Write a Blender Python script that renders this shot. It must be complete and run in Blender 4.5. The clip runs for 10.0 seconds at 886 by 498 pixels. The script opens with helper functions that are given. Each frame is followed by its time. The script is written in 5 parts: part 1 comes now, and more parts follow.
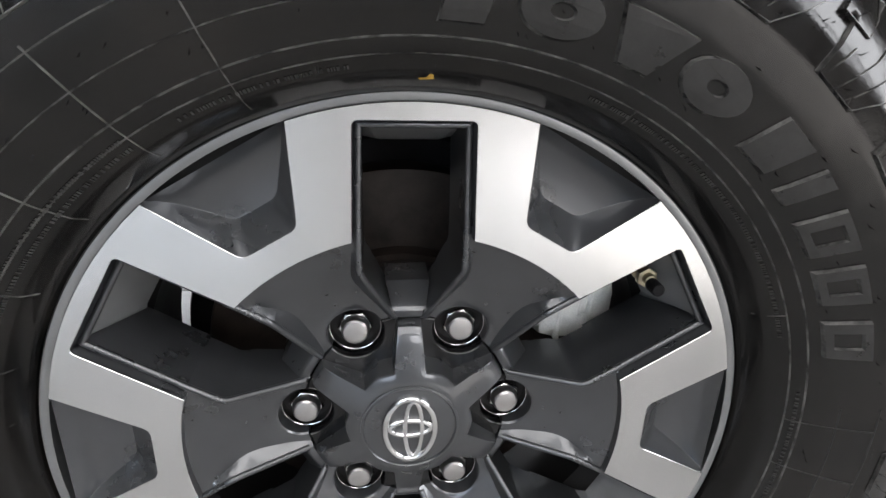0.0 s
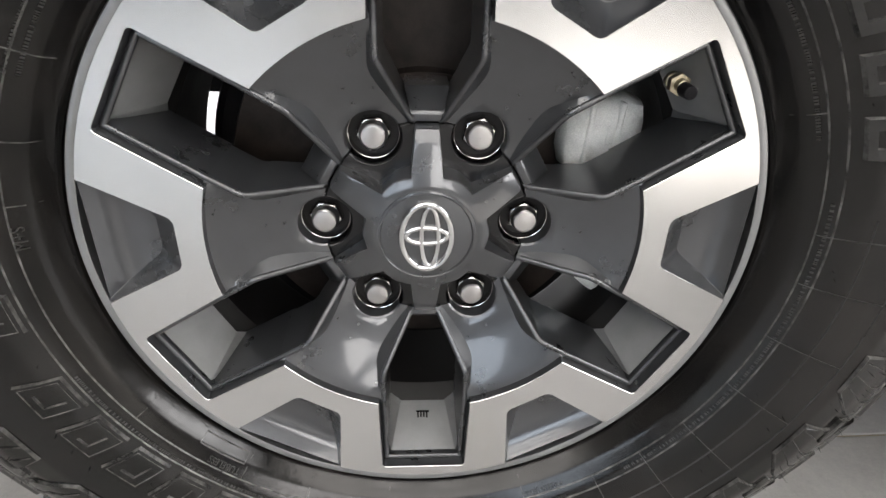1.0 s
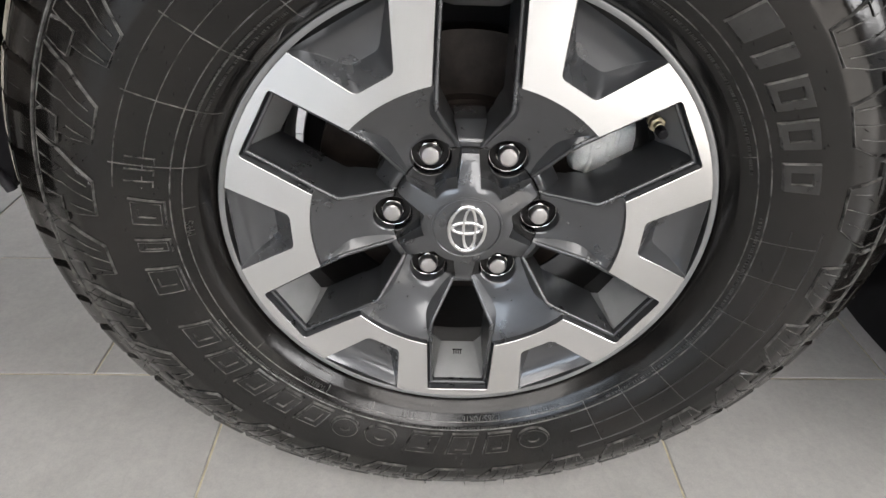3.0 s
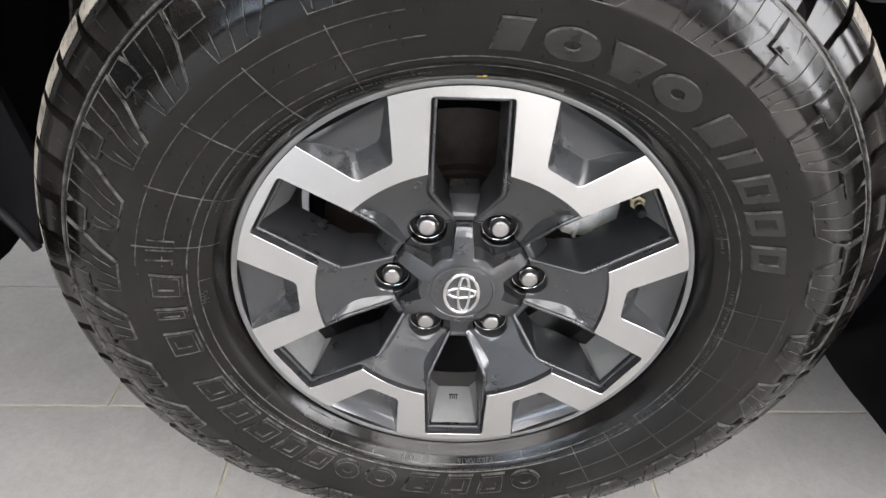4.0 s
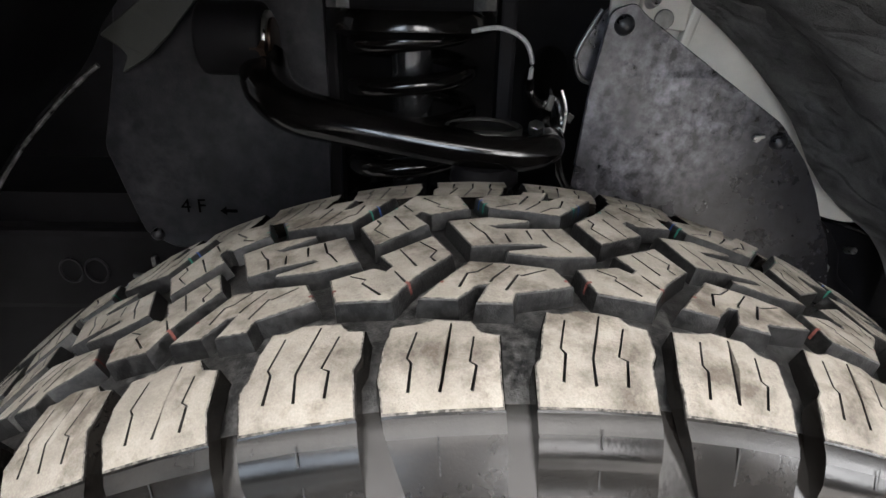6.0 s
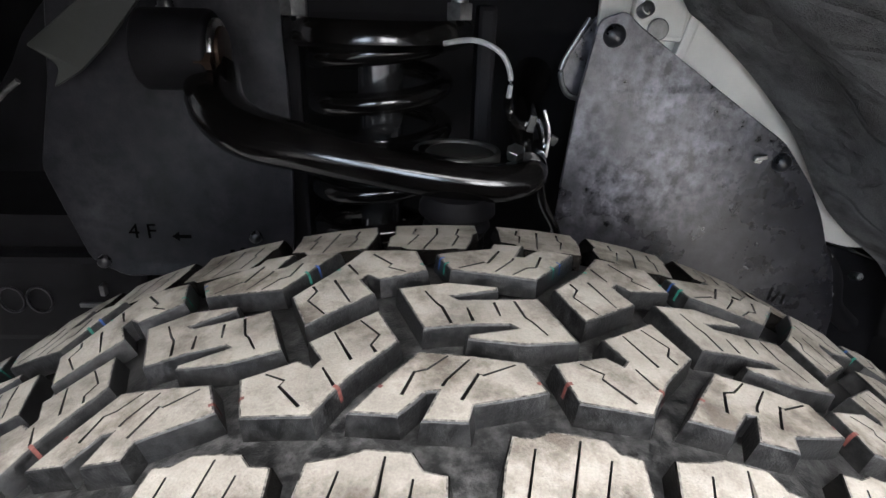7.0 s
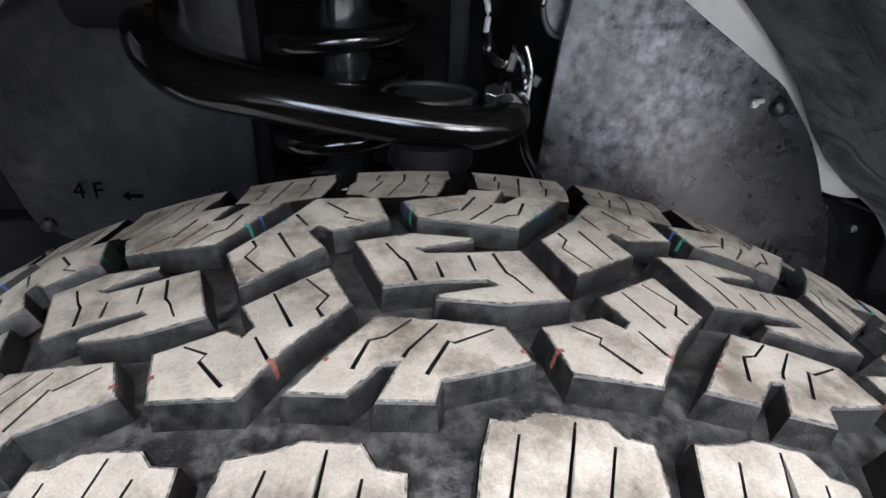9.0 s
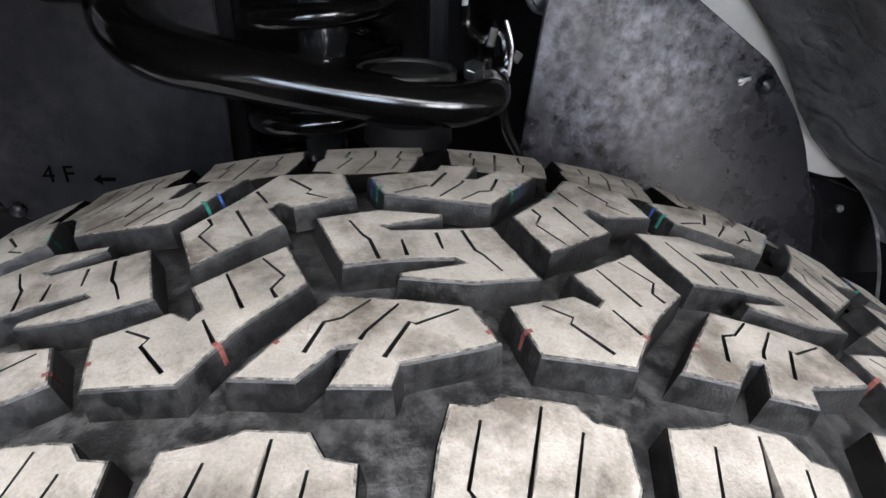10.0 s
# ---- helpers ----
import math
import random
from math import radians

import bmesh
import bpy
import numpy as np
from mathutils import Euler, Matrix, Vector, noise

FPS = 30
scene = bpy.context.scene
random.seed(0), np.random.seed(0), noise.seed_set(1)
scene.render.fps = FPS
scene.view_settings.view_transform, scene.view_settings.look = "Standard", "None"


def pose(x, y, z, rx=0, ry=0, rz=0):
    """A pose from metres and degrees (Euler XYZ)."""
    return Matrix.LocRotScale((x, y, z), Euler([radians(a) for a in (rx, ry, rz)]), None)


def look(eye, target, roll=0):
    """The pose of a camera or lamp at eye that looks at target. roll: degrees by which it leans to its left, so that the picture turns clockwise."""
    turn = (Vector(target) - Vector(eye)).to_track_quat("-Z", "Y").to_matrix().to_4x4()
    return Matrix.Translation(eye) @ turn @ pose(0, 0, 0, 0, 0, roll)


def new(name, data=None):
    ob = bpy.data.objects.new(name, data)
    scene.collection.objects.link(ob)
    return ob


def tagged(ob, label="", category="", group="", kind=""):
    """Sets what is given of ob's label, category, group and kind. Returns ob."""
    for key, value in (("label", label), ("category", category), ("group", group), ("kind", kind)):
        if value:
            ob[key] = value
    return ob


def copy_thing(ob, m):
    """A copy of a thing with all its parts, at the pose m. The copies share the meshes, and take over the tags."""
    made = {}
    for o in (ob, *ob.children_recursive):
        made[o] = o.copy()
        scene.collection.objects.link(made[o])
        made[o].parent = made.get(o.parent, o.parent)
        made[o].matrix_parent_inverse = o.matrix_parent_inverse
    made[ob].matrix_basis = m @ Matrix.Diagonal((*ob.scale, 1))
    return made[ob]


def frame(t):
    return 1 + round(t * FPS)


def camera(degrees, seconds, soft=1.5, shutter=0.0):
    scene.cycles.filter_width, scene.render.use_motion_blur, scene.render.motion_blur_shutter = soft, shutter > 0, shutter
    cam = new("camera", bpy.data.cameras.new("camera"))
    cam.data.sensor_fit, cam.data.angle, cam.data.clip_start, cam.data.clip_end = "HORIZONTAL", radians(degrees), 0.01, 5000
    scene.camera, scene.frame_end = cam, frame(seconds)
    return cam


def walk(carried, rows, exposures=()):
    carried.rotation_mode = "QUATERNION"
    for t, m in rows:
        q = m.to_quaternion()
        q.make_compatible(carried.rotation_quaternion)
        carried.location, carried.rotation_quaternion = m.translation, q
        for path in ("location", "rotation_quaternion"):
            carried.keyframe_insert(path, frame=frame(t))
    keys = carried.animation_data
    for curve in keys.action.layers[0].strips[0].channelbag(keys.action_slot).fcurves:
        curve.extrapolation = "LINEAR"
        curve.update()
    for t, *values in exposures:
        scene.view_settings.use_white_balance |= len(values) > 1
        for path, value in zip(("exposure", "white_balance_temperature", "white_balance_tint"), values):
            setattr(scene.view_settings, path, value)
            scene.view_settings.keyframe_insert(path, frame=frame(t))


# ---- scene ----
cam = camera(74.3, 10.0)
ROWS = [
    (0.0, -0.0246, -0.3252, 0.6256, 68.53, -1.77, -6.97),
    (0.5, -0.0182, -0.3263, 0.5882, 64.61, -1.64, -4.14),
    (1.0, -0.0116, -0.3532, 0.5505, 61.53, -1.56, -2.93),
    (1.5, 0.0004, -0.3952, 0.5355, 58.73, -1.64, -2.48),
    (2.0, -0.0128, -0.4078, 0.5232, 56.40, -1.53, -1.84),
    (2.5, -0.0309, -0.4428, 0.5951, 55.16, -1.69, -0.92),
    (2.7, -0.0345, -0.4542, 0.6281, 55.00, -1.70, -0.63),
    (3.8, -0.0246, -0.4571, 0.7265, 54.36, -1.65, 0.21),
    (4.0, -0.0286, -0.4515, 0.7403, 54.58, -1.68, 0.04),
    (4.5, -0.0265, -0.4160, 0.7730, 56.55, -1.75, -0.24),
    (4.8, -0.0177, -0.3875, 0.8115, 60.67, -1.72, -0.36),
    (5.0, -0.0151, -0.3588, 0.8325, 62.93, -1.80, -0.60),
    (5.5, -0.0219, -0.2827, 0.8376, 65.79, -1.62, -1.03),
    (6.0, -0.0359, -0.1922, 0.8638, 66.28, -1.38, -1.61),
    (6.2, -0.0360, -0.1708, 0.8763, 66.21, -1.54, -1.79),
    (7.3, -0.0144, -0.1285, 0.8668, 65.93, -1.56, -2.76),
    (7.5, -0.0148, -0.1245, 0.8650, 65.41, -1.58, -2.99),
    (8.0, -0.0150, -0.1148, 0.8650, 64.03, -1.61, -3.47),
    (8.5, -0.0086, -0.1101, 0.8619, 63.27, -1.58, -3.93),
    (9.0, -0.0108, -0.1036, 0.8500, 62.58, -1.57, -4.43),
    (9.5, -0.0070, -0.1006, 0.8504, 61.58, -1.56, -4.86),
    (10.0, -0.0027, -0.0969, 0.8433, 61.24, -1.60, -5.41),
]
walk(cam, [(t, pose(x, y, z, rx, ry, rz)) for t, x, y, z, rx, ry, rz in ROWS],
     exposures=[(0.0, 2.08, 6300, 11), (1.0, 2.22, 6600, 11), (2.5, 2.33, 6600, 11), (4.5, 2.68, 6400, 12), (5.5, 2.86, 6500, 11), (6.2, 2.74, 6400, 11),
                (7.3, 3.42, 6150, 12), (10.0, 3.34, 6050, 13)])

# ---- world, light, exposure ----
scene.view_settings.exposure = 0.0
HUB = 0.3726            # height of the wheel's axle
BACK = 0.054            # the tyre's middle plane

world = bpy.data.worlds.new("world")
scene.world = world
world.use_nodes = True
world.node_tree.nodes["Background"].inputs["Color"].default_value = (0.78, 0.78, 0.78, 1)
world.node_tree.nodes["Background"].inputs["Strength"].default_value = 3.0

# unseen sun, added through side windows, bounces off the floor front right of wheel
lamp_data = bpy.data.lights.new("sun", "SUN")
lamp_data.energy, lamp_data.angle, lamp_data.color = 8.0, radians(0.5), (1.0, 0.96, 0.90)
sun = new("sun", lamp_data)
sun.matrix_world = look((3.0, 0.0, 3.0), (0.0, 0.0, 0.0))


# ---- materials ----
def mat(name, base, rough=0.5, metal=0.0, coat=0.0, scale=60.0, vary=0.25, fine=600.0, bump=0.0002, spec=0.5, rvar=0.1,
        spread=(0.35, 0.65), tint=None, extra=None, grain_by=0.3):
    """A surface with stains at one size, grain at another, and fine relief (bump in metres)."""
    m = bpy.data.materials.new(name)
    m.use_nodes = True
    nt = m.node_tree
    b = nt.nodes["Principled BSDF"]
    co = nt.nodes.new("ShaderNodeTexCoord")

    def noise_tex(sc, detail=6.0, rough_=0.6):
        n = nt.nodes.new("ShaderNodeTexNoise")
        n.inputs["Scale"].default_value, n.inputs["Detail"].default_value, n.inputs["Roughness"].default_value = sc, detail, rough_
        nt.links.new(co.outputs["Object"], n.inputs["Vector"])
        return n

    big, small = noise_tex(scale), noise_tex(fine, 3.0)
    ramp = nt.nodes.new("ShaderNodeValToRGB")
    lo = [max(0.0, c * (1 - vary)) for c in base]
    hi = [min(1.0, c * (1 + vary)) for c in (tint or base)]
    ramp.color_ramp.elements[0].position, ramp.color_ramp.elements[1].position = spread
    ramp.color_ramp.elements[0].color, ramp.color_ramp.elements[1].color = (*lo, 1), (*hi, 1)
    nt.links.new(big.outputs["Fac"], ramp.inputs["Fac"])
    grain = nt.nodes.new("ShaderNodeMath")
    grain.operation = "MULTIPLY_ADD"
    nt.links.new(small.outputs["Fac"], grain.inputs[0])
    grain.inputs[1].default_value, grain.inputs[2].default_value = 2 * grain_by, 1 - grain_by
    scl = nt.nodes.new("ShaderNodeMix")
    scl.data_type, scl.blend_type = "RGBA", "MULTIPLY"
    scl.inputs["Factor"].default_value = 1.0
    nt.links.new(ramp.outputs["Color"], scl.inputs["A"])
    nt.links.new(grain.outputs[0], scl.inputs["B"])
    nt.links.new(scl.outputs["Result"], b.inputs["Base Color"])
    b.inputs["Metallic"].default_value = metal
    b.inputs["Coat Weight"].default_value = coat
    b.inputs["Coat Roughness"].default_value = 0.06
    b.inputs["Specular IOR Level"].default_value = spec
    rr = nt.nodes.new("ShaderNodeMapRange")
    rr.inputs["To Min"].default_value, rr.inputs["To Max"].default_value = max(0.02, rough - rvar), min(1.0, rough + rvar)
    nt.links.new(big.outputs["Fac"], rr.inputs["Value"])
    nt.links.new(rr.outputs["Result"], b.inputs["Roughness"])
    if bump:
        bp = nt.nodes.new("ShaderNodeBump")
        bp.inputs["Distance"].default_value, bp.inputs["Strength"].default_value = bump, 1.0
        nt.links.new(small.outputs["Fac"], bp.inputs["Height"])
        nt.links.new(bp.outputs["Normal"], b.inputs["Normal"])
    if extra:
        extra(nt, b, co, scl)
    return m


def glow(name, colour, strength):
    m = bpy.data.materials.new(name)
    m.use_nodes = True
    b = m.node_tree.nodes["Principled BSDF"]
    b.inputs["Base Color"].default_value = (0.8, 0.8, 0.8, 1)
    b.inputs["Emission Color"].default_value = (*colour, 1)
    b.inputs["Emission Strength"].default_value = strength
    return m


def turned_marks(nt, b, co, last):
    """Fine concentric lathe marks round the axle on machined metal."""
    sep = nt.nodes.new("ShaderNodeSeparateXYZ")
    nt.links.new(co.outputs["Object"], sep.inputs[0])
    ln = nt.nodes.new("ShaderNodeVectorMath")
    ln.operation = "LENGTH"
    cmb = nt.nodes.new("ShaderNodeCombineXYZ")
    nt.links.new(sep.outputs["X"], cmb.inputs["X"])
    nt.links.new(sep.outputs["Z"], cmb.inputs["Z"])
    nt.links.new(cmb.outputs[0], ln.inputs[0])
    nz = nt.nodes.new("ShaderNodeTexNoise")
    nz.noise_dimensions = "1D"
    nz.inputs["Scale"].default_value, nz.inputs["Detail"].default_value = 2500.0, 4.0
    nt.links.new(ln.outputs["Value"], nz.inputs["W"])
    bp = nt.nodes.new("ShaderNodeBump")
    bp.inputs["Distance"].default_value, bp.inputs["Strength"].default_value = 0.00001, 1.0
    nt.links.new(nz.outputs["Fac"], bp.inputs["Height"])
    nt.links.new(bp.outputs["Normal"], b.inputs["Normal"])


def cloudy(nt, b, co, last):
    """Faint cement-like clouding with small pale and rusty flecks."""
    n = nt.nodes.new("ShaderNodeTexNoise")
    n.inputs["Scale"].default_value, n.inputs["Detail"].default_value, n.inputs["Roughness"].default_value = 90.0, 10.0, 0.8
    nt.links.new(co.outputs["Object"], n.inputs["Vector"])
    r = nt.nodes.new("ShaderNodeValToRGB")
    r.color_ramp.elements[0].position, r.color_ramp.elements[1].position = 0.30, 0.70
    r.color_ramp.elements[0].color, r.color_ramp.elements[1].color = (0.86, 0.86, 0.87, 1), (1.12, 1.10, 1.08, 1)
    e = r.color_ramp.elements.new(0.5)
    e.color = (1, 1, 1, 1)
    nt.links.new(n.outputs["Fac"], r.inputs["Fac"])
    m = nt.nodes.new("ShaderNodeMix")
    m.data_type, m.blend_type = "RGBA", "MULTIPLY"
    m.inputs["Factor"].default_value = 1.0
    nt.links.new(last.outputs["Result"], m.inputs["A"])
    nt.links.new(r.outputs["Color"], m.inputs["B"])
    nt.links.new(m.outputs["Result"], b.inputs["Base Color"])


def scuffs(nt, b, co, last):
    """Dark rubbed patches, of uneven shape."""
    n = nt.nodes.new("ShaderNodeTexNoise")
    n.inputs["Scale"].default_value, n.inputs["Detail"].default_value, n.inputs["Roughness"].default_value = 38.0, 9.0, 0.70
    nt.links.new(co.outputs["Object"], n.inputs["Vector"])
    r = nt.nodes.new("ShaderNodeValToRGB")
    r.color_ramp.elements[0].position, r.color_ramp.elements[1].position = 0.36, 0.52
    r.color_ramp.elements[0].color, r.color_ramp.elements[1].color = (0.42, 0.395, 0.37, 1), (1, 1, 1, 1)
    nt.links.new(n.outputs["Fac"], r.inputs["Fac"])
    m = nt.nodes.new("ShaderNodeMix")
    m.data_type, m.blend_type = "RGBA", "MULTIPLY"
    m.inputs["Factor"].default_value = 1.0
    nt.links.new(last.outputs["Result"], m.inputs["A"])
    nt.links.new(r.outputs["Color"], m.inputs["B"])
    nt.links.new(m.outputs["Result"], b.inputs["Base Color"])


def waves(nt, b, co, last):
    """Slow unevenness of moulded rubber under its fine grain, and streaks of wiped dust in the gloss."""
    n = nt.nodes.new("ShaderNodeTexNoise")
    n.inputs["Scale"].default_value, n.inputs["Detail"].default_value, n.inputs["Roughness"].default_value = 55.0, 4.0, 0.55
    nt.links.new(co.outputs["Object"], n.inputs["Vector"])
    bp = nt.nodes.new("ShaderNodeBump")
    bp.inputs["Distance"].default_value, bp.inputs["Strength"].default_value = 0.00022, 1.0
    nt.links.new(n.outputs["Fac"], bp.inputs["Height"])
    old = b.inputs["Normal"].links[0].from_node
    nt.links.new(bp.outputs["Normal"], old.inputs["Normal"])
    mp = nt.nodes.new("ShaderNodeMapping")
    mp.inputs["Scale"].default_value = (1.0, 0.4, 0.35)
    mp.inputs["Rotation"].default_value = (0.0, 0.7, 0.0)
    nt.links.new(co.outputs["Object"], mp.inputs["Vector"])
    d = nt.nodes.new("ShaderNodeTexNoise")
    d.inputs["Scale"].default_value, d.inputs["Detail"].default_value, d.inputs["Roughness"].default_value = 60.0, 8.0, 0.7
    nt.links.new(mp.outputs["Vector"], d.inputs["Vector"])
    rr = nt.nodes.new("ShaderNodeMapRange")
    rr.inputs["From Min"].default_value, rr.inputs["From Max"].default_value = 0.3, 0.7
    rr.inputs["To Min"].default_value, rr.inputs["To Max"].default_value = 0.09, 0.28
    nt.links.new(d.outputs["Fac"], rr.inputs["Value"])
    nt.links.new(rr.outputs["Result"], b.inputs["Roughness"])


def folds(nt, b, co, last):
    """Shallow pressed creases that run slantwise down a felt sheet."""
    mp = nt.nodes.new("ShaderNodeMapping")
    mp.inputs["Rotation"].default_value = (0.0, 0.85, 0.0)
    mp.inputs["Scale"].default_value = (0.16, 0.6, 1.0)
    nt.links.new(co.outputs["Object"], mp.inputs["Vector"])
    n = nt.nodes.new("ShaderNodeTexNoise")
    n.inputs["Scale"].default_value, n.inputs["Detail"].default_value, n.inputs["Roughness"].default_value = 26.0, 2.5, 0.5
    nt.links.new(mp.outputs["Vector"], n.inputs["Vector"])
    # a crease where the noise crosses its middle
    d = nt.nodes.new("ShaderNodeMath")
    d.operation = "SUBTRACT"
    d.inputs[1].default_value = 0.5
    nt.links.new(n.outputs["Fac"], d.inputs[0])
    a = nt.nodes.new("ShaderNodeMath")
    a.operation = "ABSOLUTE"
    nt.links.new(d.outputs[0], a.inputs[0])
    r = nt.nodes.new("ShaderNodeMapRange")
    r.inputs["From Min"].default_value, r.inputs["From Max"].default_value = 0.0, 0.07
    nt.links.new(a.outputs[0], r.inputs["Value"])
    bp = nt.nodes.new("ShaderNodeBump")
    bp.inputs["Distance"].default_value, bp.inputs["Strength"].default_value = 0.003, 1.0
    nt.links.new(r.outputs["Result"], bp.inputs["Height"])
    nt.links.new(bp.outputs["Normal"], b.inputs["Normal"].links[0].from_node.inputs["Normal"])


def bloom(pale, wide, spots, glare_heart=None, reach=0.15):
    """Pale chalky bloom on rubber: broad uneven patches broken up by small blotches."""
    def add(nt, b, co, last):
        facs = []
        for sc, det, lo, hi in ((wide, 3.0, 0.30, 0.62), (spots, 7.0, 0.36, 0.68)):
            n = nt.nodes.new("ShaderNodeTexNoise")
            n.inputs["Scale"].default_value, n.inputs["Detail"].default_value, n.inputs["Roughness"].default_value = sc, det, 0.62
            nt.links.new(co.outputs["Object"], n.inputs["Vector"])
            r = nt.nodes.new("ShaderNodeMapRange")
            r.inputs["From Min"].default_value, r.inputs["From Max"].default_value = lo, hi
            nt.links.new(n.outputs["Fac"], r.inputs["Value"])
            facs.append(r)
        k = nt.nodes.new("ShaderNodeMath")
        k.operation = "MULTIPLY"
        nt.links.new(facs[0].outputs["Result"], k.inputs[0])
        nt.links.new(facs[1].outputs["Result"], k.inputs[1])
        if glare_heart:
            # bloom and painted-in glare form one patch that thins out from its heart
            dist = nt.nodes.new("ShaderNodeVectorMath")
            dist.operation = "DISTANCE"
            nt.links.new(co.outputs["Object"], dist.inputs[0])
            dist.inputs[1].default_value = glare_heart
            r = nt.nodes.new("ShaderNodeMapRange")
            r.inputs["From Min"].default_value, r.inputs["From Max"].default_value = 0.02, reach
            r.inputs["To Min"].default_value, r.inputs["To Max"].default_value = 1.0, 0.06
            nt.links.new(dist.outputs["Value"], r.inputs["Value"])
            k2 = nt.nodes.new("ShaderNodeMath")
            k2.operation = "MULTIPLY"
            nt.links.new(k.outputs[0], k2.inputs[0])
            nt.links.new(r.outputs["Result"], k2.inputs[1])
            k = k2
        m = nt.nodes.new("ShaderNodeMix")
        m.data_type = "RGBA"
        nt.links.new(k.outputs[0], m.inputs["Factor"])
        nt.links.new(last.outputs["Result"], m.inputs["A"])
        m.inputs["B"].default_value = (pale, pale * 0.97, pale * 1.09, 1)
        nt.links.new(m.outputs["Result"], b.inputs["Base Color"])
    return add


RUBBER = mat("sidewall rubber", (0.0026, 0.0024, 0.0022), 0.27, scale=16, vary=0.4, fine=500, bump=0.00005, rvar=0.12, spec=0.42, tint=(0.0072, 0.0062, 0.0055), spread=(0.38, 0.70), extra=waves)
# lighter than the sidewall: the glint on raised edges is put into the colour
EDGE = mat("raised rubber edge, highlight painted in", (0.018, 0.0175, 0.0168), 0.24, scale=85, vary=0.3, fine=700, bump=0.00004, rvar=0.08, tint=(0.080, 0.0780, 0.0745), spread=(0.36, 0.66))
MARKS = mat("raised rubber marking", (0.0170, 0.0166, 0.0160), 0.30, scale=60, vary=0.3, fine=700, bump=0.00005, rvar=0.1)
SHOULDER = mat("dusty shoulder rubber", (0.0065, 0.0058, 0.0052), 0.19, spec=0.42, scale=26, vary=0.4, fine=700, bump=0.00005, tint=(0.015, 0.0134, 0.012), spread=(0.40, 0.72), rvar=0.09)
CHAMFER = mat("dusty rounded block edge", (0.010, 0.0094, 0.0088), 0.30, scale=60, vary=0.25, fine=1100, bump=0.0001, tint=(0.024, 0.0222, 0.0205), spread=(0.30, 0.78), grain_by=0.3)
GROOVE = mat("block flank rubber", (0.0085, 0.0084, 0.0086), 0.36, scale=240, vary=0.4, fine=1100, bump=0.00025, spec=0.4, tint=(0.024, 0.0237, 0.0234), spread=(0.40, 0.74), grain_by=0.35)
DUST = mat("dusty groove floor", (0.024, 0.0238, 0.0240), 0.36, scale=220, vary=0.4, fine=1100, bump=0.0003, tint=(0.062, 0.061, 0.0595), spread=(0.42, 0.70), grain_by=0.35)
TREAD = mat("worn tread top", (0.245, 0.222, 0.190), 0.88, scale=48, vary=0.16, fine=1300, bump=0.0003, tint=(0.290, 0.266, 0.231), spread=(0.30, 0.62), grain_by=0.30, spec=0.25, extra=scuffs)
WORNEDGE = mat("dirty block edge", (0.085, 0.079, 0.071), 0.8, scale=420, vary=0.6, fine=1700, bump=0.0003, tint=(0.17, 0.157, 0.14), spread=(0.40, 0.68), grain_by=0.35, spec=0.25)
ALLOY = mat("machined aluminium", (0.65, 0.65, 0.65), 0.23, metal=1.0, scale=20, vary=0.03, fine=300, bump=0, rvar=0.02, extra=turned_marks, grain_by=0.04)
PAINT = mat("dark grey wheel paint", (0.062, 0.0645, 0.0685), 0.28, metal=0.6, coat=0.8, scale=30, vary=0.06, fine=3000, bump=0.00001, rvar=0.03, grain_by=0.04)
LIP = mat("silver rim lip", (0.27, 0.275, 0.28), 0.3, metal=0.9, scale=20, vary=0.06, fine=900, bump=0.00001, rvar=0.05, grain_by=0.04)
CHROME = mat("chrome", (0.50, 0.49, 0.485), 0.30, metal=1.0, scale=80, vary=0.05, fine=900, bump=0, rvar=0.06, grain_by=0.04)
NUTCHROME = mat("dark chrome", (0.50, 0.485, 0.475), 0.14, metal=1.0, scale=80, vary=0.1, fine=900, bump=0, rvar=0.05, grain_by=0.04)
BADGECHROME = mat("bright chrome", (0.66, 0.66, 0.66), 0.14, metal=1.0, scale=80, vary=0.05, fine=900, bump=0, rvar=0.04, grain_by=0.04)
# shaded copy of the wheel paint: the dark it mirrors is put into the colour
CAPSHADED = mat("cap paint blackened for dark reflections", (0.006, 0.006, 0.0065), 0.10, coat=0.1, spec=0.35, scale=90, vary=0.4, fine=1500, bump=0.00008, rvar=0.05, grain_by=0.1)
BLACKMETAL = mat("black enamelled steel", (0.0042, 0.0037, 0.0034), 0.13, coat=0.35, spec=0.5, scale=35, vary=0.4, fine=800, bump=0.00006, rvar=0.06)
DULLBLACK = mat("dull black plastic", (0.0052, 0.0049, 0.0060), 0.6, spec=0.16, scale=30, vary=0.4, fine=900, bump=0.0002)
CLIPBLACK = mat("satin black clip plastic", (0.016, 0.016, 0.018), 0.28, spec=0.6, scale=60, vary=0.2, fine=900, bump=0.00004)
# chalky bloom, with the sheet's glare from outside painted into the same pale patch
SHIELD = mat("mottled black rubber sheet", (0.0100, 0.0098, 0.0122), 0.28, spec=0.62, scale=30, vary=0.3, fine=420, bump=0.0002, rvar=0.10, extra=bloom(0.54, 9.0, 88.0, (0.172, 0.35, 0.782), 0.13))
SHIELDF = mat("dark rubber sheet", (0.0072, 0.0072, 0.0094), 0.40, scale=40, vary=0.35, fine=500, bump=0.0002, spec=0.28, extra=bloom(0.040, 9.0, 60.0))
FELT = mat("grey felt liner", (0.31, 0.308, 0.305), 0.95, scale=24, vary=0.35, fine=900, bump=0.0016, spec=0.1, grain_by=0.45, extra=folds)
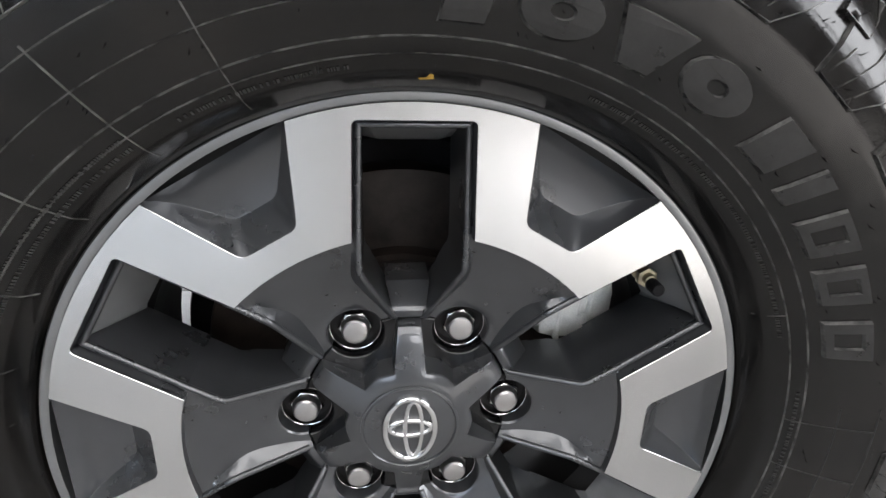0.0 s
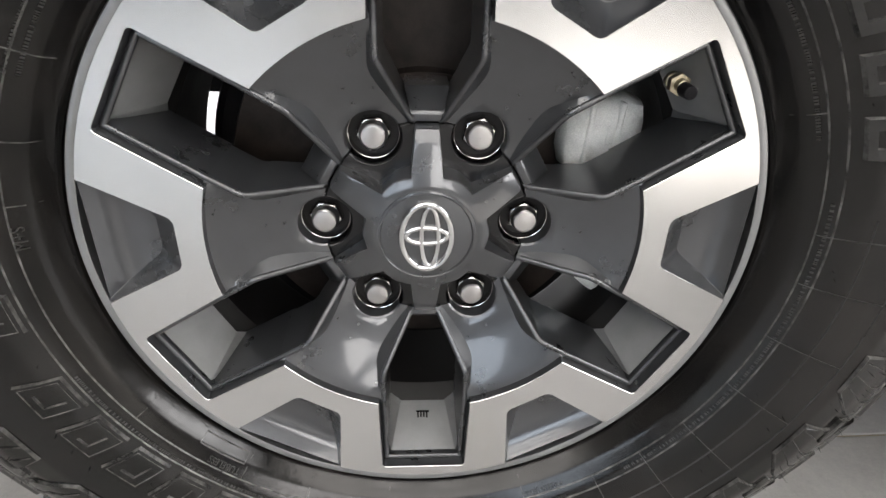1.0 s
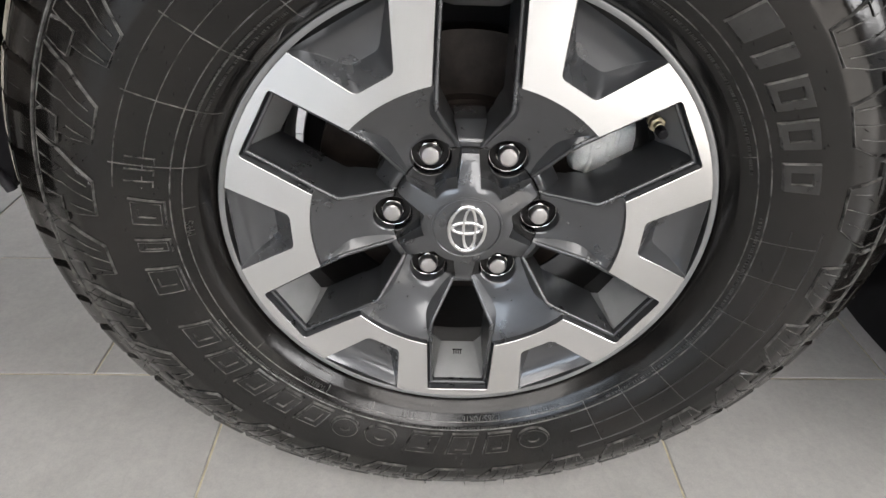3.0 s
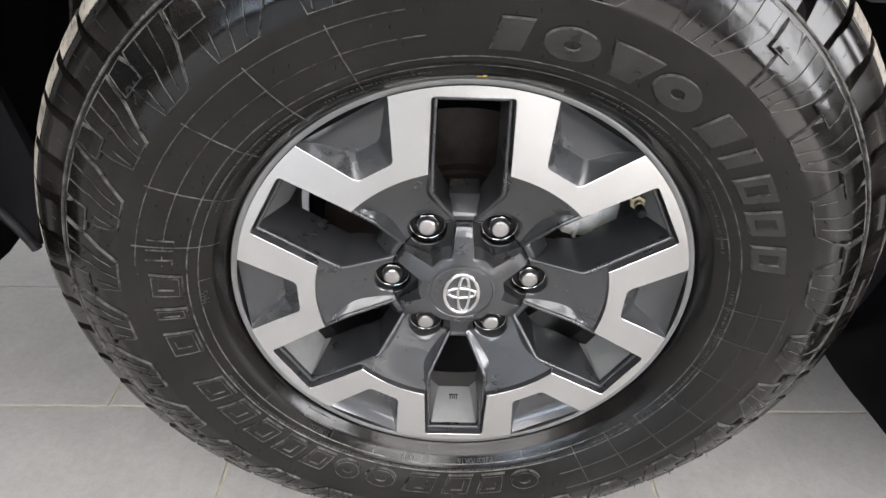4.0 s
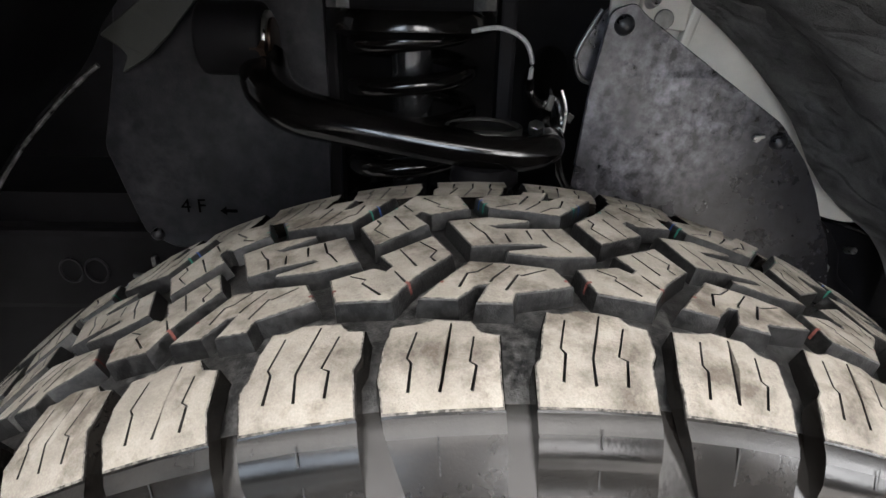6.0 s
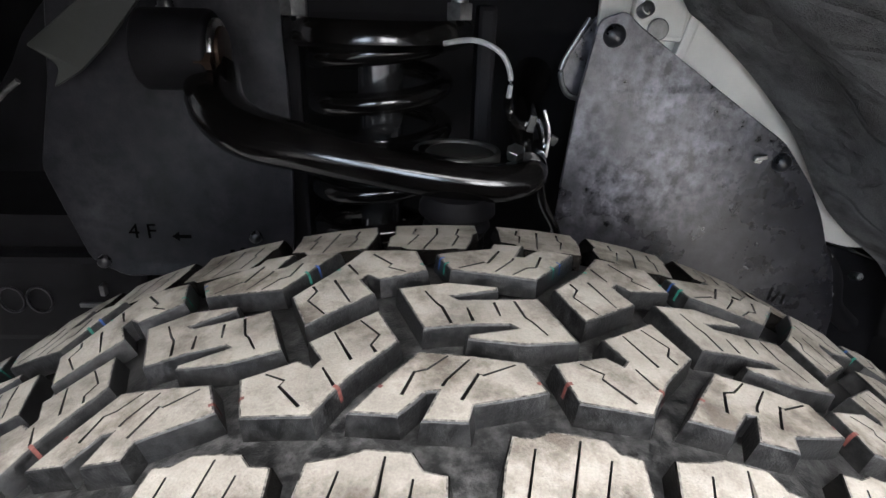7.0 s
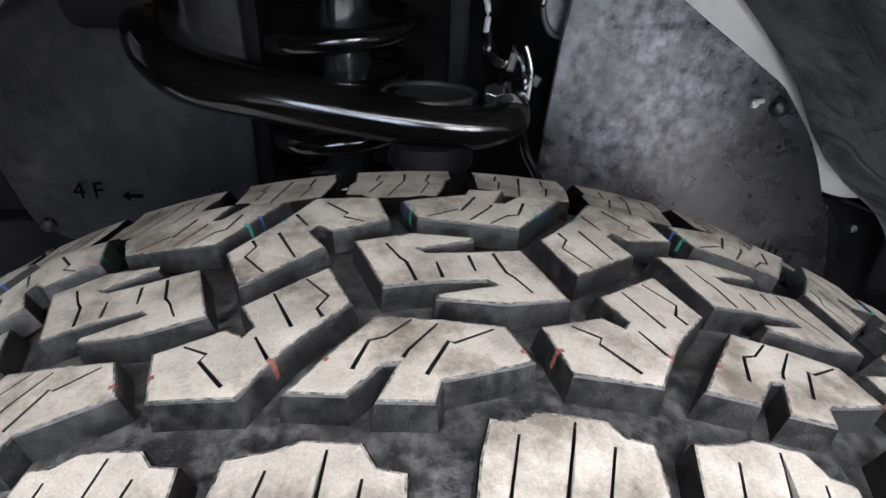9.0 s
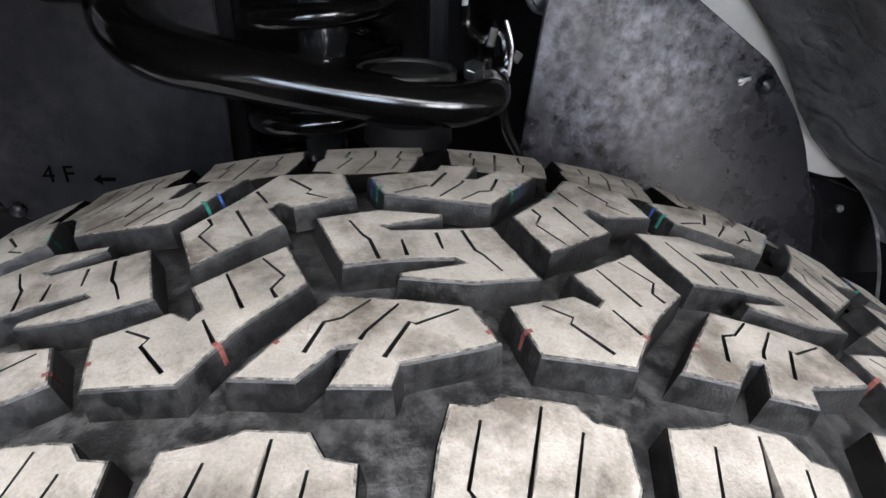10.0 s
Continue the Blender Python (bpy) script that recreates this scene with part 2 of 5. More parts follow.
BODY = mat("pale grey body paint", (0.60, 0.575, 0.52), 0.42, coat=0.3, scale=12, vary=0.12, fine=700, bump=0.00004, grain_by=0.04)
CAST = mat("cast iron grey", (0.80, 0.80, 0.77), 0.5, metal=0.0, scale=90, vary=0.08, fine=900, bump=0.0006)
RUSTY = mat("brown disc", (0.020, 0.0145, 0.0118), 0.45, metal=0.4, scale=50, vary=0.5, fine=700, bump=0.0001)
ZINC = mat("zinc plated bolt", (0.5, 0.5, 0.48), 0.3, metal=1.0, scale=200, vary=0.15, fine=1500, bump=0.0001)
BRASS = mat("brass valve", (0.42, 0.37, 0.27), 0.35, metal=1.0, scale=200, vary=0.2, fine=1500, bump=0.0001)
INK = mat("black ink", (0.0015, 0.0015, 0.0015), 0.9, spec=0.05, scale=200, vary=0.1, bump=0)
YELLOW = mat("yellow crayon", (0.55, 0.33, 0.05), 0.8, scale=300, vary=0.3, bump=0)
RED = mat("red marking paint", (0.13, 0.040, 0.032), 0.7, scale=300, vary=0.3, bump=0)
GREEN = mat("green marking paint", (0.02, 0.16, 0.12), 0.7, scale=300, vary=0.3, bump=0)
BLUE = mat("blue marking paint", (0.02, 0.06, 0.2), 0.7, scale=300, vary=0.3, bump=0)
TILE = mat("grey porcelain tile", (0.285, 0.279, 0.272), 0.30, scale=16, vary=0.10, fine=420, bump=0.00006, rvar=0.02, spread=(0.25, 0.75), grain_by=0.10, extra=cloudy)
GROUT = mat("sandy grout", (0.42, 0.37, 0.27), 0.9, scale=50, vary=0.2, fine=900, bump=0.0004)
PLASTER = mat("white plaster", (0.75, 0.75, 0.73), 0.9, scale=2, vary=0.05, fine=60, bump=0.0005)
TRUCKPAINT = mat("dark grey car paint", (0.05, 0.052, 0.056), 0.25, metal=0.5, coat=0.9, scale=3, vary=0.04, fine=2500, bump=0, grain_by=0.04)
LAMP = glow("lamp panel", (1.0, 0.968, 0.93), 1.3)
# glows of unseen sheets, added for the reflections on rim and tyre
BLUEGLOW = glow("bluish glow for reflections", (0.66, 0.82, 1.0), 0.85)
DAYGLOW = glow("white daylight", (1.0, 0.98, 0.96), 1.5)
SIDEGLOW = glow("soft white daylight", (0.97, 0.98, 1.0), 1.6)
DARKWALL = mat("dark grey unseen wall", (0.09, 0.09, 0.095), 0.6, scale=2, vary=0.1, fine=60, bump=0.0003)


# ---- building blocks ----
def link(name, bm, material, parent=None, smooth=False, angle=None):
    me = bpy.data.meshes.new(name)
    bm.normal_update()
    bm.to_mesh(me)
    bm.free()
    for mm in (material if isinstance(material, (list, tuple)) else [material]):
        me.materials.append(mm)
    if smooth:
        me.polygons.foreach_set("use_smooth", [True] * len(me.polygons))
        me.set_sharp_from_angle(angle=radians(angle or 35))
    ob = new(name, me)
    if parent:
        ob.parent = parent
    return ob


def part(name, bm, material, parent, label="", smooth=False, angle=None):
    return tagged(link(name, bm, material, parent, smooth, angle), label)


def thing(name, label, category, at=(0, 0, 0), group="", kind=""):
    ob = new(name)
    ob.empty_display_size = 0.05
    ob.location = at
    return tagged(ob, label, category, group, kind)


def again(ob, m=None, parent=None):
    """Another object on the same mesh."""
    o = ob.copy()
    scene.collection.objects.link(o)
    o.parent = parent or ob.parent
    if m is not None:
        o.matrix_basis = m
    return o


def axle(deg):
    """A turn about the axle: positive degrees go anticlockwise as the camera sees it."""
    return Matrix.Rotation(radians(-deg), 4, "Y")


def on_wheel(deg, r, y):
    a = radians(deg)
    return Vector((r * math.cos(a), y, r * math.sin(a)))


def revolve(profile, steps=144, bm=None, start=0.0, sweep=360.0, close=False):
    """Turns a profile of (r, y) about the axle."""
    bm = bm or bmesh.new()
    full = abs(sweep - 360) < 1e-6
    n = steps if full else steps + 1
    rings = [[bm.verts.new(on_wheel(start + sweep * i / steps, r, y)) for r, y in profile] for i in range(n)]
    k = len(profile)
    for i in range(steps):
        a, b = rings[i], rings[(i + 1) % n]
        for j in range(k if close else k - 1):
            bm.faces.new((a[j], b[j], b[(j + 1) % k], a[(j + 1) % k]))
    bmesh.ops.recalc_face_normals(bm, faces=bm.faces)
    return bm


def box(bm, size, m=Matrix(), bevel=0.0):
    r = bmesh.ops.create_cube(bm, size=1.0, matrix=m @ Matrix.Diagonal((*size, 1)))
    if bevel:
        es = list({e for v in r["verts"] for e in v.link_edges})
        bmesh.ops.bevel(bm, geom=es, offset=bevel, segments=2, affect="EDGES", profile=0.6)
    return bm


def cyl(bm, r1, r2, depth, m=Matrix(), seg=32, bevel=0.0):
    r = bmesh.ops.create_cone(bm, cap_ends=True, segments=seg, radius1=r1, radius2=r2, depth=depth, matrix=m)
    if bevel:
        caps = [f for v in r["verts"] for f in v.link_faces if len(f.verts) == seg]
        es = list({e for f in caps for e in f.edges})
        bmesh.ops.bevel(bm, geom=es, offset=bevel, segments=3, affect="EDGES", profile=0.5)
    return bm


def along(p, q):
    """The frame whose z runs from p to q, at their middle."""
    p, q = Vector(p), Vector(q)
    return Matrix.Translation((p + q) / 2) @ (q - p).to_track_quat("Z", "Y").to_matrix().to_4x4()


def tube(points, radius, bm=None, seg=12, smooth=5, caps=True, flat=1.0, up=(0, 0, 1)):
    """A round or flattened bar through points; radius may be a list along the way."""
    bm = bm or bmesh.new()
    pts = [Vector(p) for p in points]
    rad = list(radius) if isinstance(radius, (list, tuple)) else [radius] * len(pts)
    fine, fr = [], []
    for i in range(len(pts) - 1):
        p0, p1, p2, p3 = pts[max(i - 1, 0)], pts[i], pts[i + 1], pts[min(i + 2, len(pts) - 1)]
        for k in range(smooth):
            t = k / smooth
            fine.append(0.5 * ((2 * p1) + (p2 - p0) * t + (2 * p0 - 5 * p1 + 4 * p2 - p3) * t * t + (3 * p1 - p0 - 3 * p2 + p3) * t ** 3))
            fr.append(rad[i] + (rad[i + 1] - rad[i]) * t)
    fine.append(pts[-1])
    fr.append(rad[-1])
    rings = []
    for i, p in enumerate(fine):
        d = (fine[min(i + 1, len(fine) - 1)] - fine[max(i - 1, 0)]).normalized()
        side = d.cross(Vector(up)).normalized()
        if side.length < 0.1:
            side = d.cross(Vector((0, 1, 0))).normalized()
        u = side.cross(d)
        rings.append([bm.verts.new(p + fr[i] * (math.cos(6.28318 * k / seg) * side + flat * math.sin(6.28318 * k / seg) * u)) for k in range(seg)])
    for a, b in zip(rings, rings[1:]):
        for k in range(seg):
            bm.faces.new((a[k], a[(k + 1) % seg], b[(k + 1) % seg], b[k]))
    if caps:
        bm.faces.new(rings[0][::-1])
        bm.faces.new(rings[-1])
    bmesh.ops.recalc_face_normals(bm, faces=bm.faces)
    return bm


def area2(loop):
    return sum(a[0] * b[1] - b[0] * a[1] for a, b in zip(loop, loop[1:] + loop[:1]))


def inset(loop, d):
    """The loop moved inwards by d (outwards: minus), with mitred corners; inwards is left of an anticlockwise loop."""
    out, n = [], len(loop)
    s = 1.0 if area2(loop) > 0 else -1.0
    for i in range(n):
        p, q, r = Vector(loop[i - 1]), Vector(loop[i]), Vector(loop[(i + 1) % n])
        a, b = (q - p), (r - q)
        if a.length < 1e-9 or b.length < 1e-9:
            out.append(tuple(q))
            continue
        a.normalize(), b.normalize()
        na, nb = Vector((-a.y, a.x)) * s, Vector((-b.y, b.x)) * s
        m = na + nb
        k = m.length_squared
        m = m * (2.0 / k) if k > 0.5 else na
        out.append(tuple(q + m * d))
    return out


def fill(bm, loops, verts, mat_index=0, flip=False):
    """Fills an outline with holes; loops are flat coordinates, verts the matching bmesh vertices."""
    from mathutils.geometry import tessellate_polygon
    flat = [v for l in verts for v in l]
    for t in tessellate_polygon([[Vector((*p, 0)) for p in l] for l in loops]):
        vs = [flat[i] for i in t]
        if len(set(vs)) == 3:
            try:
                f = bm.faces.new(vs[::-1] if flip else vs)
                f.material_index = mat_index
            except ValueError:
                pass


def strip(bm, a, b, mat_index=0):
    n = len(a)
    for i in range(n):
        try:
            f = bm.faces.new((a[i], a[(i + 1) % n], b[(i + 1) % n], b[i]))
            f.material_index = mat_index
        except ValueError:
            pass


def arc(r, a0, a1, n):
    return [(r * math.cos(radians(a0 + (a1 - a0) * i / n)), r * math.sin(radians(a0 + (a1 - a0) * i / n))) for i in range(n + 1)]


def round_corners(loop, radius, n=4):
    """Rounds the corners of an outline."""
    out, m = [], len(loop)
    for i in range(m):
        p, q, r = Vector(loop[i - 1]), Vector(loop[i]), Vector(loop[(i + 1) % m])
        a, b = p - q, r - q
        d = min(radius, a.length * 0.4, b.length * 0.4)
        s, e = q + a.normalized() * d, q + b.normalized() * d
        for k in range(n + 1):
            t = k / n
            out.append(tuple((1 - t) ** 2 * s + 2 * t * (1 - t) * q + t * t * e))
    return out


def plate(outline, put, thick, bevel=0.0004, n_round=0.0):
    """A flat plate: outline in its own plane, put maps (a, b, depth) to space; depth runs away from the seen face."""
    bm = bmesh.new()
    loop = round_corners(outline, n_round) if n_round else list(outline)
    top = inset(loop, bevel)
    t = [bm.verts.new(put(*p, 0.0)) for p in top]
    e = [bm.verts.new(put(*p, bevel)) for p in loop]
    b = [bm.verts.new(put(*p, thick)) for p in loop]
    fill(bm, [top], [t])
    fill(bm, [loop], [b], flip=True)
    strip(bm, t, e)
    strip(bm, e, b)
    bmesh.ops.recalc_face_normals(bm, faces=bm.faces)
    return bm


# ---- showroom ----
def build_room():
    gs, gd, ang = 0.6035, 0.287, 0.8
    turn = Matrix.Rotation(radians(ang), 4, "Z")
    bm = bmesh.new()
    box(bm, (16, 16, 0.05), pose(0, 0, -0.0275))
    ground = tagged(link("floor", bm, GROUT), "grey porcelain tiled showroom floor with sandy grout", "floor", kind="structure")
    # tiles laid in staggered courses
    def tile_mesh(w, d):
        b = bmesh.new()
        l = [(-w / 2, -d / 2), (w / 2, -d / 2), (w / 2, d / 2), (-w / 2, d / 2)]
        t = [b.verts.new((*p, 0)) for p in inset(l, 0.0012)]
        e = [b.verts.new((*p, -0.0009)) for p in l]
        g = [b.verts.new((*p, -0.004)) for p in l]
        b.faces.new(t)
        strip(b, t, e), strip(b, e, g)
        bmesh.ops.recalc_face_normals(b, faces=b.faces)
        return b
    tile = part("tile", tile_mesh(gs - 0.0035, gd - 0.0035), TILE, ground)
    far = bmesh.new()
    first = True
    x0 = {0: -0.0115, 1: 0.0785 - gs / 2}
    for j in range(-27, 28):
        y = 0.154 + gd * (j + 0.5)
        for i in range(-13, 14):
            x = (x0[0] if j % 2 else x0[1]) + gs * i
            m = turn @ pose(x, y, 0)
            if abs(x) < 1.6 and abs(y) < 1.4:
                if first:
                    tile.matrix_basis, first = m, False
                else:
                    again(tile, m)
            elif abs(x) < 7.7 and abs(y) < 7.7:
                l = [(-gs / 2 + 0.002, -gd / 2 + 0.002), (gs / 2 - 0.002, -gd / 2 + 0.002), (gs / 2 - 0.002, gd / 2 - 0.002), (-gs / 2 + 0.002, gd / 2 - 0.002)]
                far.faces.new([far.verts.new(m @ Vector((*p, 0))) for p in l])
    tagged(part("far_tiles", far, TILE, ground), kind="stuff")
    # unseen wall, kept dark so the tyre's left side mirrors little
    for name, size, at, skin, words in (("wall_west", (0.2, 16, 4.2), (-8.1, 0, 2.1), DARKWALL, "unseen showroom wall, kept dark to dim reflections"),):
        bm = bmesh.new()
        box(bm, size, pose(*at))
        tagged(link(name, bm, skin), words, "wall", kind="structure")
    # unseen glazed walls, added to shape the light: solid round openings (along, along, sill, head)
    def glazed(name, holes, put, words):
        bm = bmesh.new()
        last = -8.0
        for x0_, x1_, z0, z1 in holes + [(8.0, 8.0, 0, 0)]:
            if x0_ > last:
                put(bm, last, x0_, 0.0, 4.2)
            if x1_ > x0_:
                put(bm, x0_, x1_, 0.0, z0), put(bm, x0_, x1_, z1, 4.2)
            last = x1_
        tagged(link(name, bm, DARKWALL), words, "wall", kind="structure")
    glazed("wall_south", [(-5.6, -3.6, 1.3, 3.6), (-3.4, -1.2, 1.3, 3.6), (0.6, 1.9, 1.3, 3.6), (2.1, 3.4, 1.3, 3.6)],
           lambda bm, p, q, z0, z1: box(bm, (q - p, 0.2, z1 - z0), pose((p + q) / 2, -8.1, (z0 + z1) / 2)), "unseen dark front wall with openings placed for reflections")
    glazed("wall_north", [(-6.2, -2.0, 0.3, 3.3)],
           lambda bm, p, q, z0, z1: box(bm, (q - p, 0.2, z1 - z0), pose((p + q) / 2, 8.1, (z0 + z1) / 2)), "dark showroom back wall with a large window opening")
    glazed("wall_east", [(-3.3, -2.25, 0.75, 2.95), (-2.1, -1.05, 0.75, 2.95)],
           lambda bm, p, q, z0, z1: box(bm, (0.2, q - p, z1 - z0), pose(3.5, (p + q) / 2, (z0 + z1) / 2)), "unseen dark side wall with openings added to let light in")
    # unseen glowing sheets behind the openings: bluish to the left, white to the right
    for name, size, at, g in (("backdrop_blue", (6.5, 0.02, 4.5), (-3.4, -9.2, 2.2), BLUEGLOW), ("backdrop_day", (5.0, 0.02, 4.5), (2.65, -9.2, 2.2), DAYGLOW), ("backdrop_north", (6.0, 0.02, 4.5), (-4.0, 9.2, 2.2), SIDEGLOW)):
        bm = bmesh.new()
        box(bm, size, pose(*at))
        tagged(link(name, bm, g), "unseen glowing sheet added beyond the window openings", "backdrop", kind="structure")
    bm = bmesh.new()
    box(bm, (11.8, 16.4, 0.2), pose(-2.3, 0, 4.3))
    tagged(link("ceiling", bm, PLASTER), "plain white showroom ceiling", "ceiling", kind="structure")
    lamp = thing("ceiling_light", "long white ceiling light panel, lit", "ceiling light", group="showroom ceiling lights")
    bm = bmesh.new()
    box(bm, (2.46, 0.66, 0.06), pose(0, 0, 0.035), 0.006)
    part("frame", bm, PLASTER, lamp)
    bm = bmesh.new()
    box(bm, (2.40, 0.60, 0.01), pose(0, 0, 0))
    part("diffuser", bm, LAMP, lamp, "glowing white diffuser")
    places = [(x, y) for x in (-2.6, 0.0, 2.1) for y in (-7.3, -6.4, -5.5, -4.6, -3.7, -2.8, -1.9)]
    lamp.matrix_basis = pose(*places[0], 4.13)
    for p in places[1:]:
        copy_thing(lamp, pose(*p, 4.13))


build_room()

# ---- the wheel: rim ----
# lit copy of the wheel paint: light from above is put into the colour
LITBED = mat("wheel paint lightened for lit window bed", (0.23, 0.232, 0.235), 0.36, metal=0.3, coat=0.6, scale=30, vary=0.08, fine=1500, bump=0.00003, grain_by=0.08)
BARREL = mat("dark rim barrel", (0.010, 0.0095, 0.0095), 0.45, spec=0.25, scale=30, vary=0.2, fine=900, bump=0.00003)
wheel = thing("wheel", "pickup truck wheel with dark grey machined alloy rim and all-terrain tyre", "wheel", (0, 0, HUB))
FACE = -0.0202          # the machined face's plane
R_IN, R_RING, R_LIP = 0.1405, 0.2135, 0.2195


def turn2(p, deg):
    c, s = math.cos(radians(deg)), math.sin(radians(deg))
    return (p[0] * c - p[1] * s, p[0] * s + p[1] * c)


def build_rim():
    rim = part("rim", revolve([(R_RING + 0.0006, FACE + 0.012), (R_RING, FACE + 0.0012), (0.2160, FACE + 0.0002), (0.2182, FACE + 0.0003), (R_LIP, FACE + 0.0022),
                               (R_LIP, FACE + 0.0075), (0.2165, FACE + 0.012)], 180), LIP, wheel, "silver alloy rim with dark painted spokes", smooth=True, angle=30)
    part("barrel", revolve([(0.2165, FACE + 0.0125), (0.2085, FACE + 0.016), (0.2085, 0.03), (0.198, 0.045), (0.190, 0.055), (0.190, 0.14), (0.2085, 0.155), (0.2085, 0.175),
                            (0.2195, 0.182), (0.2195, 0.188), (0.205, 0.186), (0.2, 0.15), (0.184, 0.138), (0.184, 0.058), (0.1925, 0.046), (0.2030, 0.034), (0.2055, FACE + 0.0125)], 144, close=True),
         BARREL, rim, "dark painted rim barrel", smooth=True, angle=30)
    # a sloping bed closes the outer end of each window, in the lightened paint
    bm = bmesh.new()
    sec = [(0.2036, 0.0300, -0.0125), (0.2010, 0.0268, -0.0095), (0.1850, 0.0198, 0.0300), (0.1835, 0.0185, 0.0345)]
    vs = [[bm.verts.new((u, y + (0.016 if abs(f) == 1 else 0.0), f * (0.0330 if abs(f) == 1 else v))) for f in (-1, -0.999, 0, 0.999, 1)] for u, v, y in sec]
    for p, q in zip(vs, vs[1:]):
        for i in range(4):
            bm.faces.new((p[i], p[i + 1], q[i + 1], q[i]))
    bmesh.ops.recalc_face_normals(bm, faces=bm.faces)
    bed = part("window_bed", bm, LITBED, rim, "sloping window bed, its paint lightened as if lit from above")
    bed.matrix_basis = axle(30)
    for k in range(1, 6):
        again(bed, axle(30 + 60 * k))
    # machined face: one ring with notches for the windows (inside) and the pockets (outside)
    inner, ledge, deep, outer, pockets = [], [], [], [], []
    for k in range(6):
        h = 30 + 60 * k
        win = round_corners([(0.1362, -0.0345), (0.2035, -0.0328), (0.2035, 0.0328), (0.1362, 0.0345)], 0.0035)[5:15]
        path = [(0.10, -0.0355), (0.1362, -0.0345)] + win + [(0.1362, 0.0345), (0.10, 0.0355)]
        gap = arc(R_IN, h + 14.22, h + 45.78, 12)[1:-1]
        for store, d in ((inner, 0.0), (ledge, 0.0036), (deep, 0.0056)):
            store += [turn2(p, h) for p in inset(path, d)[1:-1]] + gap
        pk = [(R_RING, -11.8), (0.1585, -6.3), (0.1585, 6.3), (R_RING, 11.8)]
        pk = [(r * math.cos(radians(a)), r * math.sin(radians(a))) for r, a in pk]
        rp = round_corners(pk, 0.0045)[5:15]
        part_way = lambda p, q: [(p[0] + f * (q[0] - p[0]), p[1] + f * (q[1] - p[1])) for f in (0.12, 0.26, 0.42, 0.62)]
        pockets = [pk[0]] + part_way(pk[0], pk[1]) + rp + part_way(pk[3], pk[2])[::-1] + [pk[3]]
        outer += [turn2(p, h + 30) for p in pockets]
        outer += arc(R_RING, h + 30 + 11.8, h + 30 + 48.2, 10)[1:-1]
    bm = bmesh.new()
    b = 0.0003
    ti, to = inset(inner, -b), inset(outer, b)
    y3 = lambda p, y: bm.verts.new((p[0], y, p[1]))
    vi, vo = [y3(p, FACE) for p in ti], [y3(p, FACE) for p in to]
    ei, eo = [y3(p, FACE + b) for p in inner], [y3(p, FACE + b) for p in outer]
    fill(bm, [to, ti], [vo, vi])
    strip(bm, vi, ei), strip(bm, vo, eo)
    bmesh.ops.recalc_face_normals(bm, faces=bm.faces)
    part("machined_face", bm, ALLOY, rim, "bright machined aluminium face")
    # painted walls behind the face: a step, a rounded ledge, then the deep wall with draft
    bm = bmesh.new()
    y3 = lambda p, y: bm.verts.new((p[0], y, p[1]))
    mix = lambda f: [(p[0] + (q[0] - p[0]) * f, p[1] + (q[1] - p[1]) * f) for p, q in zip(inner, ledge)]
    rings = [[y3(p, y) for p in l] for l, y in ((inner, FACE + b), (mix(0.22), -0.0118), (mix(0.40), -0.0124), (mix(0.75), -0.0124), (ledge, -0.0112), (deep, 0.046))]
    for p, q in zip(rings, rings[1:]):
        strip(bm, p, q)
    bmesh.ops.recalc_face_normals(bm, faces=bm.faces)
    part("spoke_wall", bm, PAINT, rim, "dark grey painted spoke flanks", smooth=True, angle=25)
    # pockets between the arms of each spoke: sloping sides round a flat sloping floor
    bm = bmesh.new()
    low = [(r * math.cos(radians(a)), r * math.sin(radians(a))) for r, a in ((0.2134, -11.3), (0.1752, -4.4), (0.1752, 4.4), (0.2134, 11.3))]
    low = [low[0]] + part_way(low[0], low[1]) + round_corners(low, 0.0050)[5:15] + part_way(low[3], low[2])[::-1] + [low[3]]
    floor_at = [(0.1752, 0.0172), (0.1900, 0.0163), (0.1985, 0.0146), (0.2045, 0.0118), (0.2095, 0.0078), (0.2134, 0.0026)]
    v0 = [bm.verts.new((p[0], FACE + b, p[1])) for p in pockets]
    def floor_depth(r):
        for (r0, d0), (r1, d1) in zip(floor_at, floor_at[1:]):
            if r <= r1:
                return d0 + (d1 - d0) * max(0.0, r - r0) / (r1 - r0)
        return floor_at[-1][1]
    v1 = [bm.verts.new((p[0], FACE + floor_depth(math.hypot(*p)), p[1])) for p in low]
    n = len(v0)
    for i in range(n - 1):
        bm.faces.new((v0[i], v0[i + 1], v1[i + 1], v1[i]))
    for i in range(n // 2 - 1):
        bm.faces.new((v1[i], v1[i + 1], v1[n - 2 - i], v1[n - 1 - i]))
    bmesh.ops.recalc_face_normals(bm, faces=bm.faces)
    edge = [e for e in bm.edges if len(e.link_faces) == 2 and e.calc_face_angle(0) > radians(25)]
    bmesh.ops.bevel(bm, geom=edge, offset=0.0038, segments=4, affect="EDGES", profile=0.5, clamp_overlap=True)
    pocket = part("pocket", bm, PAINT, rim, "dark grey painted spoke pocket", smooth=True, angle=45)
    for k in range(1, 6):
        again(pocket, axle(60 * k))
    # inner part of a spoke: dished, with a raised ridge along each window and half a round well for the nut
    from mathutils.geometry import delaunay_2d_cdt
    levels = [(0.0715, 0.0150), (0.085, 0.0120), (0.102, 0.0055), (0.122, -0.0045), (0.134, -0.0105), (0.1425, -0.0145)]
    R_CAP, well, wr = 0.0716, 0.06985, 0.0182

    def lerp(tab, r):
        for (r0, t0), (r1, t1) in zip(tab, tab[1:]):
            if r <= r1:
                return t0 + (t1 - t0) * (max(r, r0) - r0) / (r1 - r0)
        return tab[-1][1]

